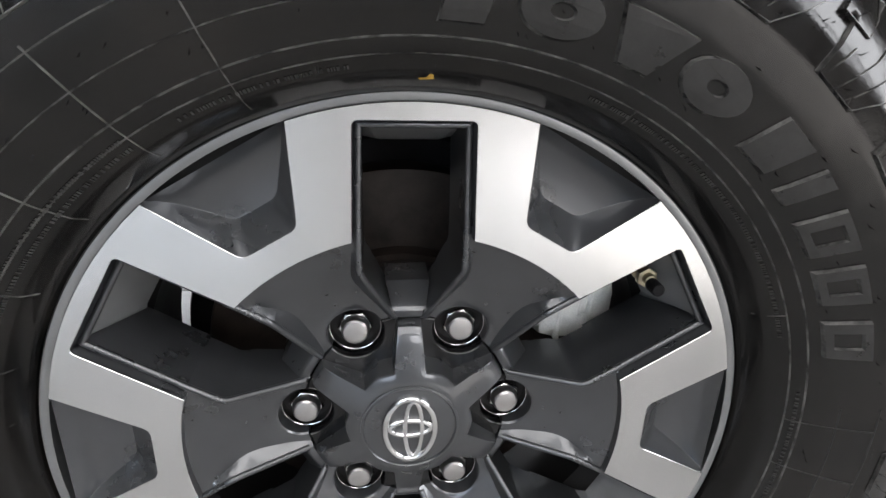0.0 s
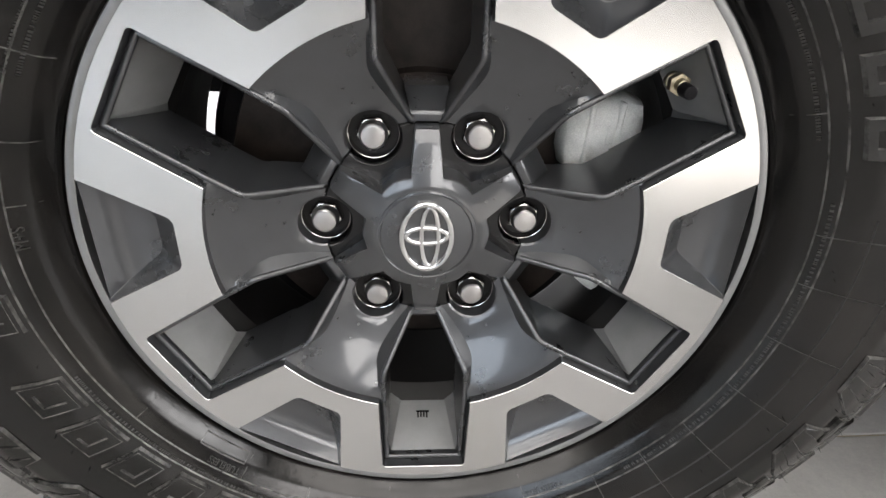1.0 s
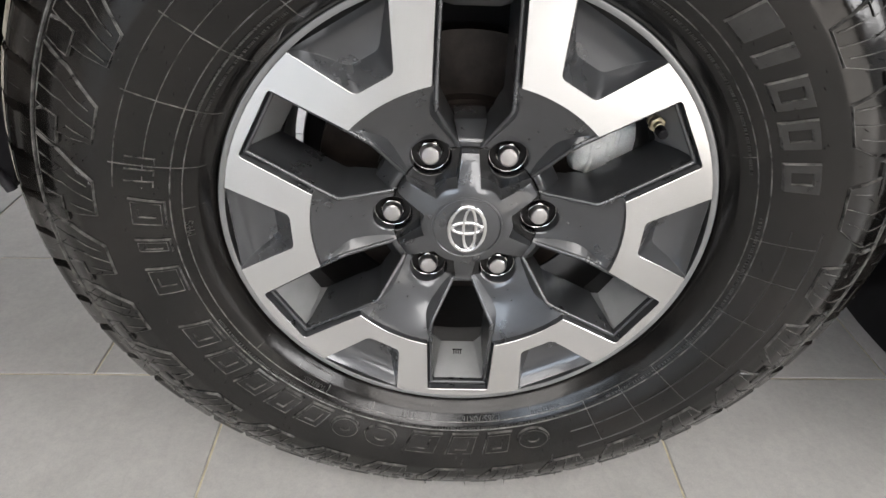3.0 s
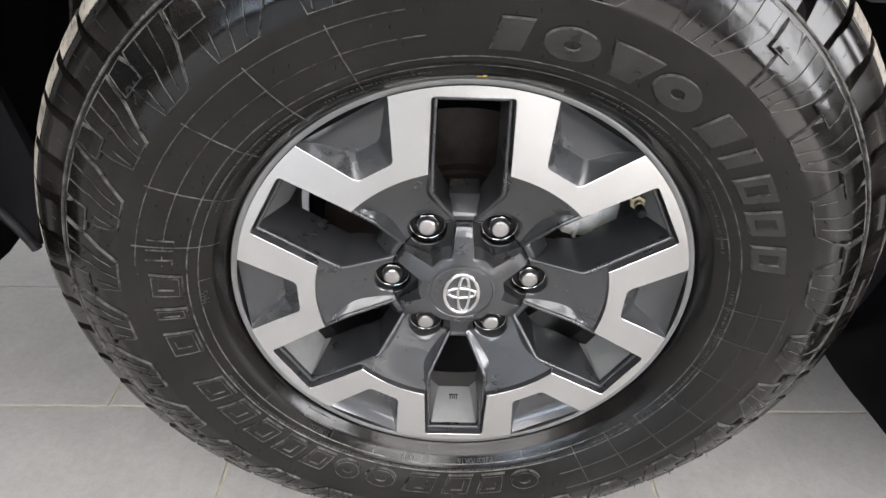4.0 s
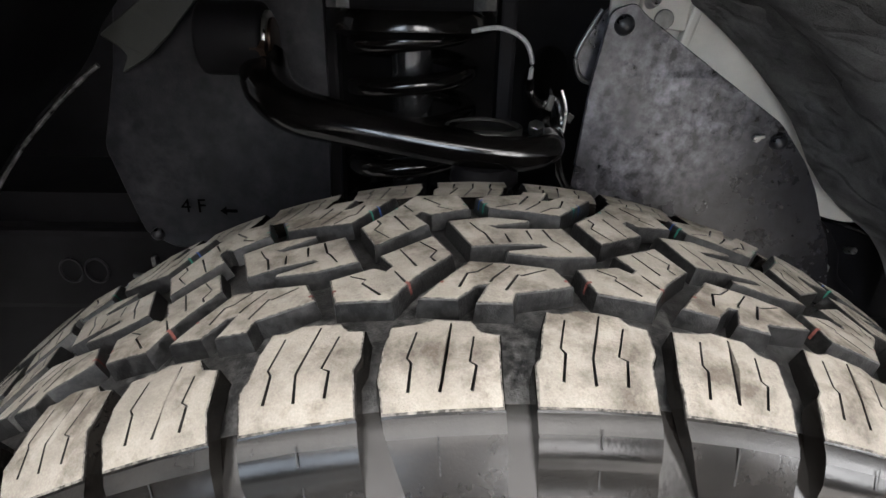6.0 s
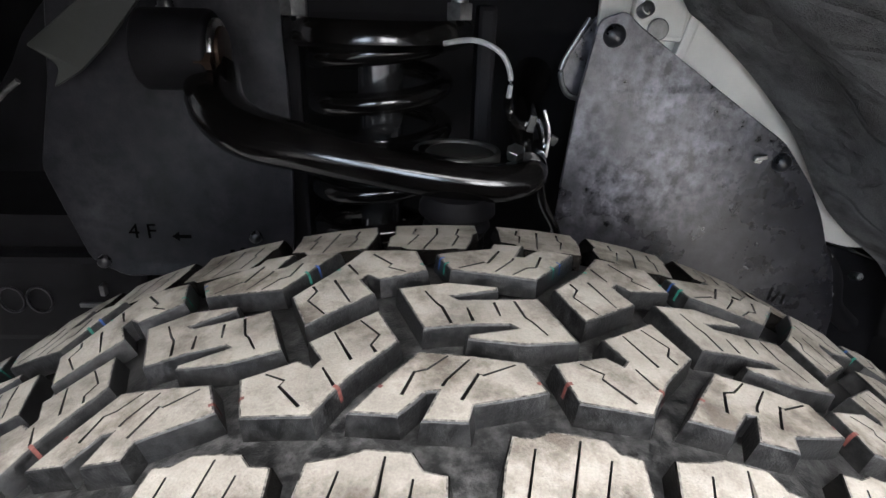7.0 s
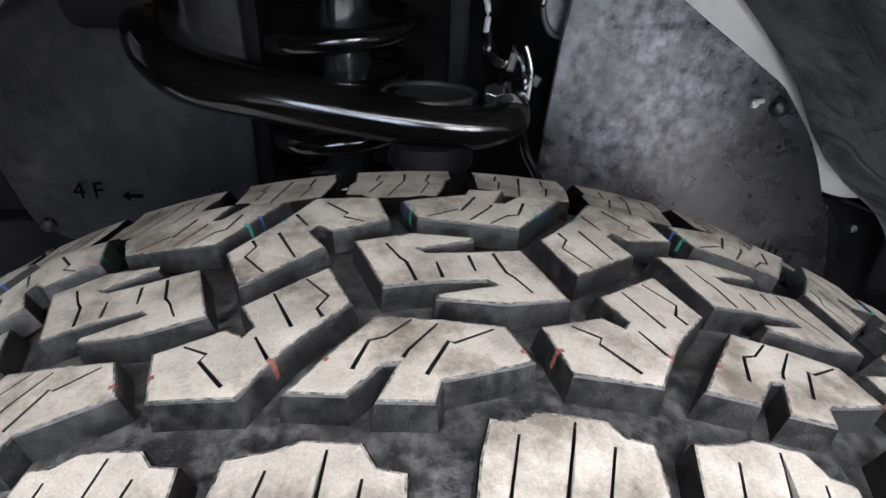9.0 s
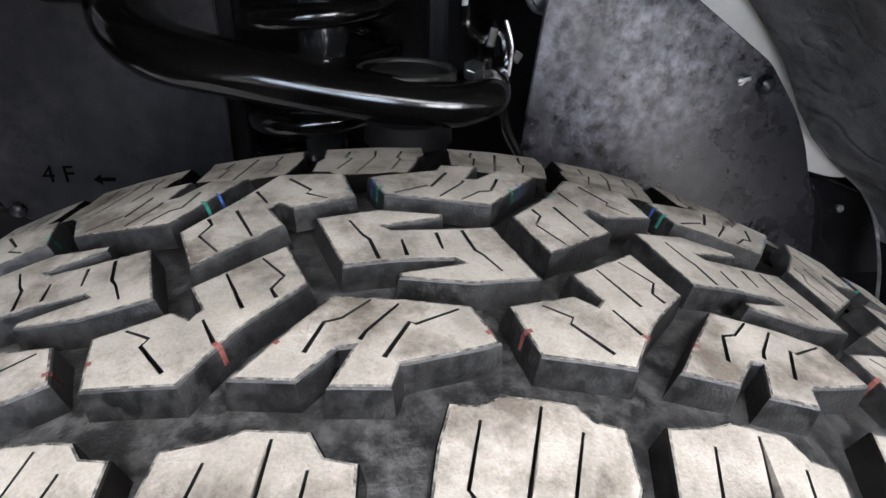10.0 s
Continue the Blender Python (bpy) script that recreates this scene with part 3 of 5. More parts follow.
    def spread(pts, n):
        """Points at even steps along a line of points."""
        pts = [Vector(p) for p in pts]
        seg = [(q - p).length for p, q in zip(pts, pts[1:])]
        out = []
        for i in range(n + 1):
            d = sum(seg) * i / n
            for p, q, l in zip(pts, pts[1:], seg):
                if d <= l + 1e-9:
                    out.append(p.lerp(q, min(1.0, d / l)))
                    break
                d -= l
        return out
    dish = spread([(0.0708, 0.0122), (0.0765, 0.0170), (0.086, 0.0240), (0.096, 0.0310), (0.1030, 0.0350), (0.109, 0.0364), (0.122, 0.0358), (0.1385, 0.0344)], 26)
    crest = spread([(0.0708, 0.0090, 0.0125), (0.1125, 0.0300, -0.0112), (0.1160, 0.0309, -0.0124), (0.1385, 0.0309, -0.0124)], 26)
    # the right side faces the window at minus thirty degrees, the left one that at plus thirty
    side_of = lambda p, s: turn2((p[0], -s * p[1]), 30 * s)
    right, left = [side_of(p, -1) for p in dish], [side_of(p, 1) for p in dish]
    a_end = math.degrees(math.atan2(left[-1][1], left[-1][0]))
    r_end = math.hypot(*left[-1])
    outer_end = arc(r_end + 0.0010, -a_end + 1, a_end - 1, 10)
    cut = math.acos((R_CAP ** 2 + well ** 2 - (wr + 0.0010) ** 2) / (2 * R_CAP * well))
    a_in = math.degrees(math.atan2(left[0][1], left[0][0]))
    t0 = math.atan2(R_CAP * math.sin(cut), R_CAP * math.cos(cut) - well)
    rim1 = [(well + (wr + 0.0010) * math.cos(t0 - 2 * t0 * i / 26), (wr + 0.0010) * math.sin(t0 - 2 * t0 * i / 26)) for i in range(27)]
    inner_end = arc(R_CAP, a_in, math.degrees(cut), 4)[1:-1] + rim1 + arc(R_CAP, -math.degrees(cut), -a_in, 4)[1:-1]
    border = right + outer_end + left[::-1] + inner_end
    level = lambda x, z: lerp(levels, math.hypot(x, z))

    def within(p, loop):
        c = False
        for (x0, y0), (x1, y1) in zip(loop, loop[1:] + loop[:1]):
            if (y0 > p[1]) != (y1 > p[1]) and p[0] < (x1 - x0) * (p[1] - y0) / (y1 - y0) + x0:
                c = not c
        return c
    inside = [(r * math.cos(radians(a)), r * math.sin(radians(a))) for r in (0.075, 0.081, 0.087, 0.093, 0.099, 0.105, 0.111, 0.117, 0.123, 0.129, 0.135, 0.1395) for a in range(-20, 21, 4)]
    inside = [p for p in inside if within(p, border) and math.hypot(p[0] - well, p[1]) > wr + 0.003 and min(math.hypot(p[0] - q[0], p[1] - q[1]) for q in border) > 0.0016]
    pts = border + inside
    nb = len(border)
    out = delaunay_2d_cdt([Vector(p) for p in pts], [(i, (i + 1) % nb) for i in range(nb)], [], 0, 1e-6)
    bm = bmesh.new()
    vs = [bm.verts.new((v.x, level(v.x, v.y), v.y)) for v in out[0]]
    for f in out[2]:
        c = sum((out[0][i] for i in f), Vector((0, 0))) / len(f)
        if within(c, border):
            bm.faces.new([vs[i] for i in f])
    pick = lambda p: min(vs, key=lambda v: (v.co.x - p[0]) ** 2 + (v.co.z - p[1]) ** 2)
    for line, s_ in ((right, -1), (left, 1)):
        a0 = [pick(p) for p in line]
        rows = [a0]
        for push, sink in ((-0.0008, 0.0006), (0.0, 0.0), (0.0009, 0.0), (0.0016, 0.0008), (0.0026, 0.055)):
            row = []
            for p in crest:
                x, z = side_of((p[0], p[1] - push), s_)
                row.append(bm.verts.new((x, min(0.046, p[2] + sink), z)))
            rows.append(row)
        for p, q in zip(rows, rows[1:]):
            for i in range(len(p) - 1):
                bm.faces.new((p[i], p[i + 1], q[i + 1], q[i]))
    a0 = [pick(p) for p in rim1]
    a1 = [bm.verts.new((well + (p[0] - well) * 0.94, level(*p) + 0.0010, p[1] * 0.94)) for p in rim1]
    a2 = [bm.verts.new((well + (p[0] - well) * 0.88, 0.0315, p[1] * 0.88)) for p in rim1]
    for p, q in ((a0, a1), (a1, a2)):
        for i in range(len(p) - 1):
            bm.faces.new((p[i], p[i + 1], q[i + 1], q[i]))
    for loop in (arc(R_CAP, a_in, math.degrees(cut), 4), arc(R_CAP, -math.degrees(cut), -a_in, 4)):
        a0 = [pick(p) for p in loop]
        a1 = [bm.verts.new((p[0], 0.04, p[1])) for p in loop]
        for i in range(len(a0) - 1):
            bm.faces.new((a0[i], a0[i + 1], a1[i + 1], a1[i]))
    bmesh.ops.recalc_face_normals(bm, faces=bm.faces)
    spoke = part("spoke", bm, PAINT, rim, "dark grey metallic painted spoke", smooth=True, angle=24)
    for k in range(1, 6):
        again(spoke, axle(60 * k))
    for s_ in (-1, 1):
        line = []
        for p in crest[1:] + [Vector((0.1425, 0.0309, -0.0124))]:
            x, z = side_of((p[0], p[1] + 0.0002), s_)
            line.append((x, p[2] + 0.0003, z))
        ridge = part("window_ridge", tube(line, 0.0021, seg=12, smooth=1, up=(0, 1, 0)), PAINT, rim, "rounded dark grey ridge", smooth=True, angle=60)
        for k in range(1, 6):
            again(ridge, axle(60 * k))
    bm = bmesh.new()
    # the same ridge round the window's outer part
    path = [(0.10, -0.0355), (0.1362, -0.0345)] + round_corners([(0.1362, -0.0345), (0.2035, -0.0328), (0.2035, 0.0328), (0.1362, 0.0345)], 0.0035)[5:15] + [(0.1362, 0.0345), (0.10, 0.0355)]
    ridge = part("window_ridge", tube([(p[0], -0.0116, p[1]) for p in inset(path, 0.0032)[1:-1]], 0.0020, seg=12, smooth=1, up=(0, 1, 0)), PAINT, rim, "rounded dark grey ridge", smooth=True, angle=60)
    ridge.matrix_basis = axle(30)
    for k in range(1, 6):
        again(ridge, axle(30 + 60 * k))
    # the foot that closes each window towards the hub
    bm = bmesh.new()
    prof = [(R_CAP, 0.0125), (0.0765, 0.0122), (0.0785, 0.0140), (0.0905, 0.0300), (0.0905, 0.060), (R_CAP, 0.060)]
    rows = [[bm.verts.new((u, y, s_ * (0.0092 + 0.30 * (u - R_CAP)))) for u, y in prof] for s_ in (-1, 1)]
    for i in range(len(prof)):
        j = (i + 1) % len(prof)
        bm.faces.new((rows[0][i], rows[0][j], rows[1][j], rows[1][i]))
    bm.faces.new(rows[0][::-1]), bm.faces.new(rows[1])
    bmesh.ops.recalc_face_normals(bm, faces=bm.faces)
    bmesh.ops.bevel(bm, geom=bm.edges[:], offset=0.0007, segments=2, affect="EDGES", profile=0.5, clamp_overlap=True)
    foot = part("window_foot", bm, PAINT, rim, smooth=True, angle=30)
    foot.matrix_basis = axle(30)
    for k in range(1, 6):
        again(foot, axle(30 + 60 * k))
    # wells' floors and hub behind
    bm = bmesh.new()
    revolve([(0.001, 0.030), (0.088, 0.030), (0.088, 0.062), (0.001, 0.062)], 72, bm, close=True)
    part("hub", bm, BARREL, rim, "black hub behind the lug nuts")
    # small cast mark on the rim bed
    bm = bmesh.new()
    for i, (dx, w, h) in enumerate(((-0.004, 0.0012, 0.005), (-0.0015, 0.0012, 0.004), (0.001, 0.0012, 0.004), (0.0035, 0.0012, 0.005), (0, 0.011, 0.0012))):
        box(bm, (w, 0.0006, h), pose(0, 0.0215, -0.1880, -66, 0, 0) @ pose(dx, -0.0004, 0.0 if i < 4 else 0.003))
    part("casting_mark", bm, INK, rim)
    # lug nuts: hexagon and flange in a dark sleeve, with a flat pressed cap
    bm = bmesh.new()
    cyl(bm, 0.0122, 0.0118, 0.011, pose(0, 0.0165, 0, 90, 0, 0), 6, 0.0014)
    revolve([(0.0110, 0.020), (0.0148, 0.0225), (0.0158, 0.026), (0.0158, 0.032)], 32, bm)
    nut = part("lug_nut", bm, NUTCHROME, wheel, "chrome capped lug nut", smooth=True, angle=30)
    face = part("nut_cap", revolve([(0.0001, 0.0036), (0.0062, 0.0036), (0.0076, 0.0039), (0.0086, 0.0050), (0.0089, 0.0066), (0.0089, 0.0098), (0.0098, 0.0112)], 36), CHROME, nut, "flat satin chrome cap", smooth=True, angle=24)
    sleeve = part("nut_sleeve", revolve([(0.0164, 0.0320), (0.0165, 0.0150), (0.0168, 0.0128), (0.0172, 0.0126), (0.0175, 0.0140), (0.0175, 0.0320)], 40), NUTCHROME, nut, "dark reflecting sleeve round the nut", smooth=True, angle=40)
    nut.matrix_basis = pose(0.06985, 0.010, 0)
    for k in range(1, 6):
        o = again(nut, axle(60 * k) @ pose(0.06985, 0.010, 0, 0, 13 * k, 0))
        again(face, parent=o), again(sleeve, parent=o)
    # centre cap: a six-armed star on a notched disc
    bm = bmesh.new()
    tip, root, rim_r = 0.0696, 0.0415, 0.0706
    marks = [0, 3, 6.1, 6.5, 8, 10, 12, 14.2, 14.9, 18, 22, 26, 30]
    angles = [30 + 60 * k + d for k in range(6) for d in [-m for m in marks[::-1]][1:-1] + marks]

    def star(a_):
        d = abs((a_ - 30 + 30) % 60 - 30)
        if d <= 6.3:
            return tip
        if d >= 14.5:
            return root + 0.0013 * (d - 14.5) / 15.5
        # the straight side of an arm
        p, q = Vector(turn2((tip, 0), 6.3)), Vector(turn2((root, 0), 14.5))
        m_ = Vector((math.cos(radians(d)), math.sin(radians(d))))
        e = q - p
        return (p.x * e.y - p.y * e.x) / (m_.x * e.y - m_.y * e.x)
    lift = [(0.0, -0.0080), (0.034, -0.0076), (0.0375, -0.0066), (0.0432, -0.0042), (0.0655, 0.0030), (0.0700, 0.0068)]
    rows = []
    for a_ in angles:
        rad = star(a_)
        col = [(r, lerp(lift, r)) for r in (0.001, 0.0335, 0.0355)]
        col += [(0.0355 + (rad - 0.0010 - 0.0355) * f, lerp(lift, 0.0355 + (rad - 0.0010 - 0.0355) * f)) for f in (0.35, 0.7, 0.88, 1.0)]
        col += [(rad - 0.0002, lerp(lift, rad) + 0.0008), (rad + 0.0008, 0.0150)]
        rows.append([bm.verts.new(on_wheel(a_, r, y)) for r, y in col])
    for p, q in zip(rows, rows[1:] + rows[:1]):
        for j in range(len(p) - 1):
            bm.faces.new((p[j], q[j], q[j + 1], p[j + 1]))
    bm.faces.new([r[0] for r in rows])
    bmesh.ops.recalc_face_normals(bm, faces=bm.faces)
    cap = part("centre_cap", bm, PAINT, wheel, "dark grey star-shaped centre cap", smooth=True, angle=24)
    bm = bmesh.new()
    disc = []
    cut2 = math.degrees(math.acos((rim_r ** 2 + well ** 2 - (wr + 0.0006) ** 2) / (2 * rim_r * well)))
    t1 = math.atan2(rim_r * math.sin(radians(cut2)), rim_r * math.cos(radians(cut2)) - well)
    for k in range(6):
        half = [(well + (wr + 0.0006) * math.cos(t), (wr + 0.0006) * math.sin(t)) for t in (6.28318 - t1 + (2 * t1 - 6.28318) * i / 20 for i in range(21))]
        disc += [turn2(p, 60 * k) for p in half] + arc(rim_r, 60 * k + cut2, 60 * k + 60 - cut2, 6)[1:-1]
    if area2(disc) < 0:
        disc = disc[::-1]
    top_ = inset(disc, 0.0007)
    v0, v1, v2 = ([bm.verts.new((p[0], y, p[1])) for p in l] for l, y in ((top_, 0.0143), (disc, 0.0150), (disc, 0.0320)))
    fill(bm, [top_], [v0])
    strip(bm, v0, v1), strip(bm, v1, v2)
    bmesh.ops.recalc_face_normals(bm, faces=bm.faces)
    part("cap_recess", bm, CAPSHADED, cap, "glossy recess between the star's arms, blackened for dark reflections", smooth=True, angle=24)
    bm = bmesh.new()
    revolve([(0.0328, -0.0074), (0.0326, -0.0086), (0.0312, -0.0090), (0.0305, -0.0084), (0.0302, -0.0074)], 72, bm)
    part("ring", bm, PAINT, cap, smooth=True)
    bm = bmesh.new()
    revolve([(0.0001, -0.0088), (0.0180, -0.0086), (0.0280, -0.0082), (0.0302, -0.0078)], 72, bm)
    part("badge_disc", bm, PAINT, cap, "dark grey domed badge disc", smooth=True)

    def oval(w, h, t, cz=0.0, cx=0.0, y=-0.0094):
        pts = [(cx + w * math.cos(6.28318 * i / 48), y, cz + h * math.sin(6.28318 * i / 48)) for i in range(49)]
        return tube(pts, t, seg=8, smooth=2, caps=False, up=(0, 1, 0))
    part("badge", oval(0.0166, 0.0238, 0.0023), BADGECHROME, cap, "chrome oval badge outline", smooth=True, angle=60)
    part("badge", oval(0.0136, 0.0058, 0.0019, 0.001), BADGECHROME, cap, smooth=True, angle=60)
    part("badge", oval(0.0056, 0.0217, 0.0019, 0.0, 0.0022), BADGECHROME, cap, smooth=True, angle=60)
    # valve
    v = on_wheel(32.1, 0.1850, 0)
    bm = bmesh.new()
    cyl(bm, 0.0042, 0.0042, 0.010, pose(v.x, 0.006, v.z, 90, 0, 0), 16, 0.0008)
    cyl(bm, 0.0072, 0.0072, 0.005, pose(v.x, 0.009, v.z, 90, 0, 0), 6, 0.0006)
    cyl(bm, 0.0058, 0.0058, 0.005, pose(v.x, 0.018, v.z, 90, 0, 0), 20, 0.001)
    val = part("valve_stem", bm, BRASS, wheel, "brass valve stem with a black cap", smooth=True)
    bm = bmesh.new()
    cyl(bm, 0.0046, 0.0042, 0.011, pose(v.x - 0.0005, -0.0055, v.z - 0.001, 90, 0, 0), 16, 0.001)
    part("valve_cap", bm, DULLBLACK, val, "black plastic valve cap", smooth=True)


# ---- the wheel: tyre ----
PROFILE = [(-0.072, 0.312), (-0.0565, 0.3455), (-0.0425, 0.3725), (-0.030, 0.3812), (-0.010, 0.3856), (0.020, 0.3884), (0.057, 0.3893)]


STEEP = [(r1 - r0) / (y1 - y0) for (y0, r0), (y1, r1) in zip(PROFILE, PROFILE[1:])]
CROWN_SLOPE = [STEEP[0], STEEP[0]] + [(p + q) / 2 for p, q in zip(STEEP[1:], STEEP[2:])] + [0.0, 0.0]
CROWN_SLOPE[2] = 2 * STEEP[1] * STEEP[2] / (STEEP[1] + STEEP[2])
CROWN_SLOPE = CROWN_SLOPE[:len(PROFILE)]
# the tyre leans out a little at the top
SEAT = pose(0, 0.010, 0, 1.9, 0, 0)
SEAT_BACK = SEAT.inverted()


def crown(y):
    """The tread's outer radius at y."""
    if y > BACK:
        r = crown(2 * BACK - y) + 0.0065 * min(1.0, (y - BACK) / 0.07)
        if y < 0.107:
            return r
        # the far shoulder lies a step lower, and flatter
        t = min(1.0, (y - 0.107) / 0.0055)
        t = t * t * (3 - 2 * t)
        return r + (0.3860 - 0.105 * (y - 0.113) - r) * t if y < 0.151 else r + 0.002
    for k, ((y0, r0), (y1, r1)) in enumerate(zip(PROFILE, PROFILE[1:])):
        if y <= y1:
            t, h = max(0.0, y - y0) / (y1 - y0), y1 - y0
            m0, m1 = CROWN_SLOPE[k], CROWN_SLOPE[k + 1]
            return (2 * t ** 3 - 3 * t ** 2 + 1) * r0 + (t ** 3 - 2 * t ** 2 + t) * h * m0 + (3 * t ** 2 - 2 * t ** 3) * r1 + (t ** 3 - t ** 2) * h * m1
    return PROFILE[-1][1]


def squash(v):
    """Flattens what would sink into the floor."""
    w = SEAT @ v
    if w.z < -HUB + 0.0015:
        w.z = -HUB + 0.0015
        v = SEAT_BACK @ w
    return v


DEEP = 0.0082
# tread blocks of one pitch of 15 degrees: (degrees, millimetres across); the pattern repeats turned by half about its middle
opposite = lambda pts: [(-2.1 - a, 108 - y) for a, y in pts]
BLOCK_A = [(5.55, 4.8), (4.2, 16.5), (2.45, 31), (-0.2, 28.2), (-2.6, 25.2), (-3.4, 11.6), (-2.75, 9.9), (0.05, 5.4), (0.35, -1.0), (2.4, 0.2), (1.65, 11.6), (2.1, 11.4), (3.35, 2.4)]
BLOCK_B = [(-3.95, 25.3), (-4.6, 7.4), (-6.3, 6.0), (-7.95, 4.6), (-8.85, 14.3), (-9.45, 20.3), (-11.75, 36.8), (-10.55, 57), (-8.8, 49), (-6.95, 40.6), (-7.8, 30.0), (-7.5, 27.2), (-6.75, 31.0)]
BLOCK_F = [(2.2, 43.6), (-0.2, 45.6), (-2.3, 46), (-2.6, 44.2), (0.0, 39.8), (0.0, 37.0), (-2.9, 34.2), (-5.7, 37.8)]
BLOCK_F = BLOCK_F + opposite(BLOCK_F)
BLOCK_S = [(-0.1, -42.5), (-0.1, -30), (-0.45, -27), (-0.8, -15), (-1.3, -5), (-2.2, -5.6), (-3.0, -3.2), (-4.3, -4.2), (-5.3, -5.6), (-5.75, -9.5), (-6.7, -11), (-6.6, -24), (-6.25, -28.5), (-6.3, -42.5), (-3, -42.5)]
BLOCK_T = [(7.5, -42.5), (7.55, -36), (7.65, -33), (7.4, -22), (7.0, -10.4), (5.4, -9.4), (4.6, -7.8), (2.7, -9.8), (2.25, -15.5), (1.3, -17.4), (1.45, -34), (1.4, -42.5), (4.5, -42.5)]
SIPES_A = [[(1.05, 28), (2.05, 21.6), (2.65, 20.6), (3.2, 10.8)], [(0.05, 26), (1.2, 16.5), (1.4, 13.8)], [(-2.1, 23.6), (-0.5, 18.3), (-0.3, 19.2), (0.6, 7.8)]]
SIPES_B = [[(-5.25, 25.8), (-6.3, 21.5), (-6.1, 19.2), (-7.3, 9.2)], [(-8.05, 25.8), (-8.75, 16.8)], [(-8.3, 44.8), (-9.4, 28.5)], [(-9.6, 50.8), (-10.7, 41), (-10.3, 35.5), (-10.6, 31.5)]]
SIPES_F = [[(2.05, 67.5), (1.45, 59.5), (1.15, 57), (0.75, 46.6)], [(-0.2, 56.5), (-0.4, 48)]]
SIPES_F = SIPES_F + [opposite(p) for p in SIPES_F]
SIPES_S = [[(-2.2, -9.5), (-1.6, -23.8), (-1.8, -25.8), (-1.5, -35.3)], [(-4.15, -6.4), (-3.15, -27), (-3.1, -36.2)], [(-5.25, -12.4), (-4.5, -26.2), (-4.9, -27.6), (-4.7, -36)]]
SIPES_T = [[(5.6, -14.5), (6.1, -26), (5.9, -28), (6.1, -37)], [(3.8, -11), (4.55, -37.4)], [(2.7, -18.2), (3.0, -28.6), (2.7, -30), (3.0, -37.5)]]
MM = 0.389 * math.pi / 180 * 1000   # millimetres a degree at the crown
# where each pitch of the pattern begins round the tyre: pitches differ in length
STARTS = [183.0, 171.6, 159.2, 146.9, 136.2, 125.1, 111.8, 97.2, 82.1, 67.0, 53.5, 42.5, 30.5, 16.6, 1.4] + [1.4 - 12.743 * k for k in range(1, 14)]
PITCHES = [(c, (c - d) / 15.0) for c, d in zip(STARTS, STARTS[1:] + [STARTS[0] - 360])]
PITCHES = [(c - 7.2 * k, k) for c, k in PITCHES]


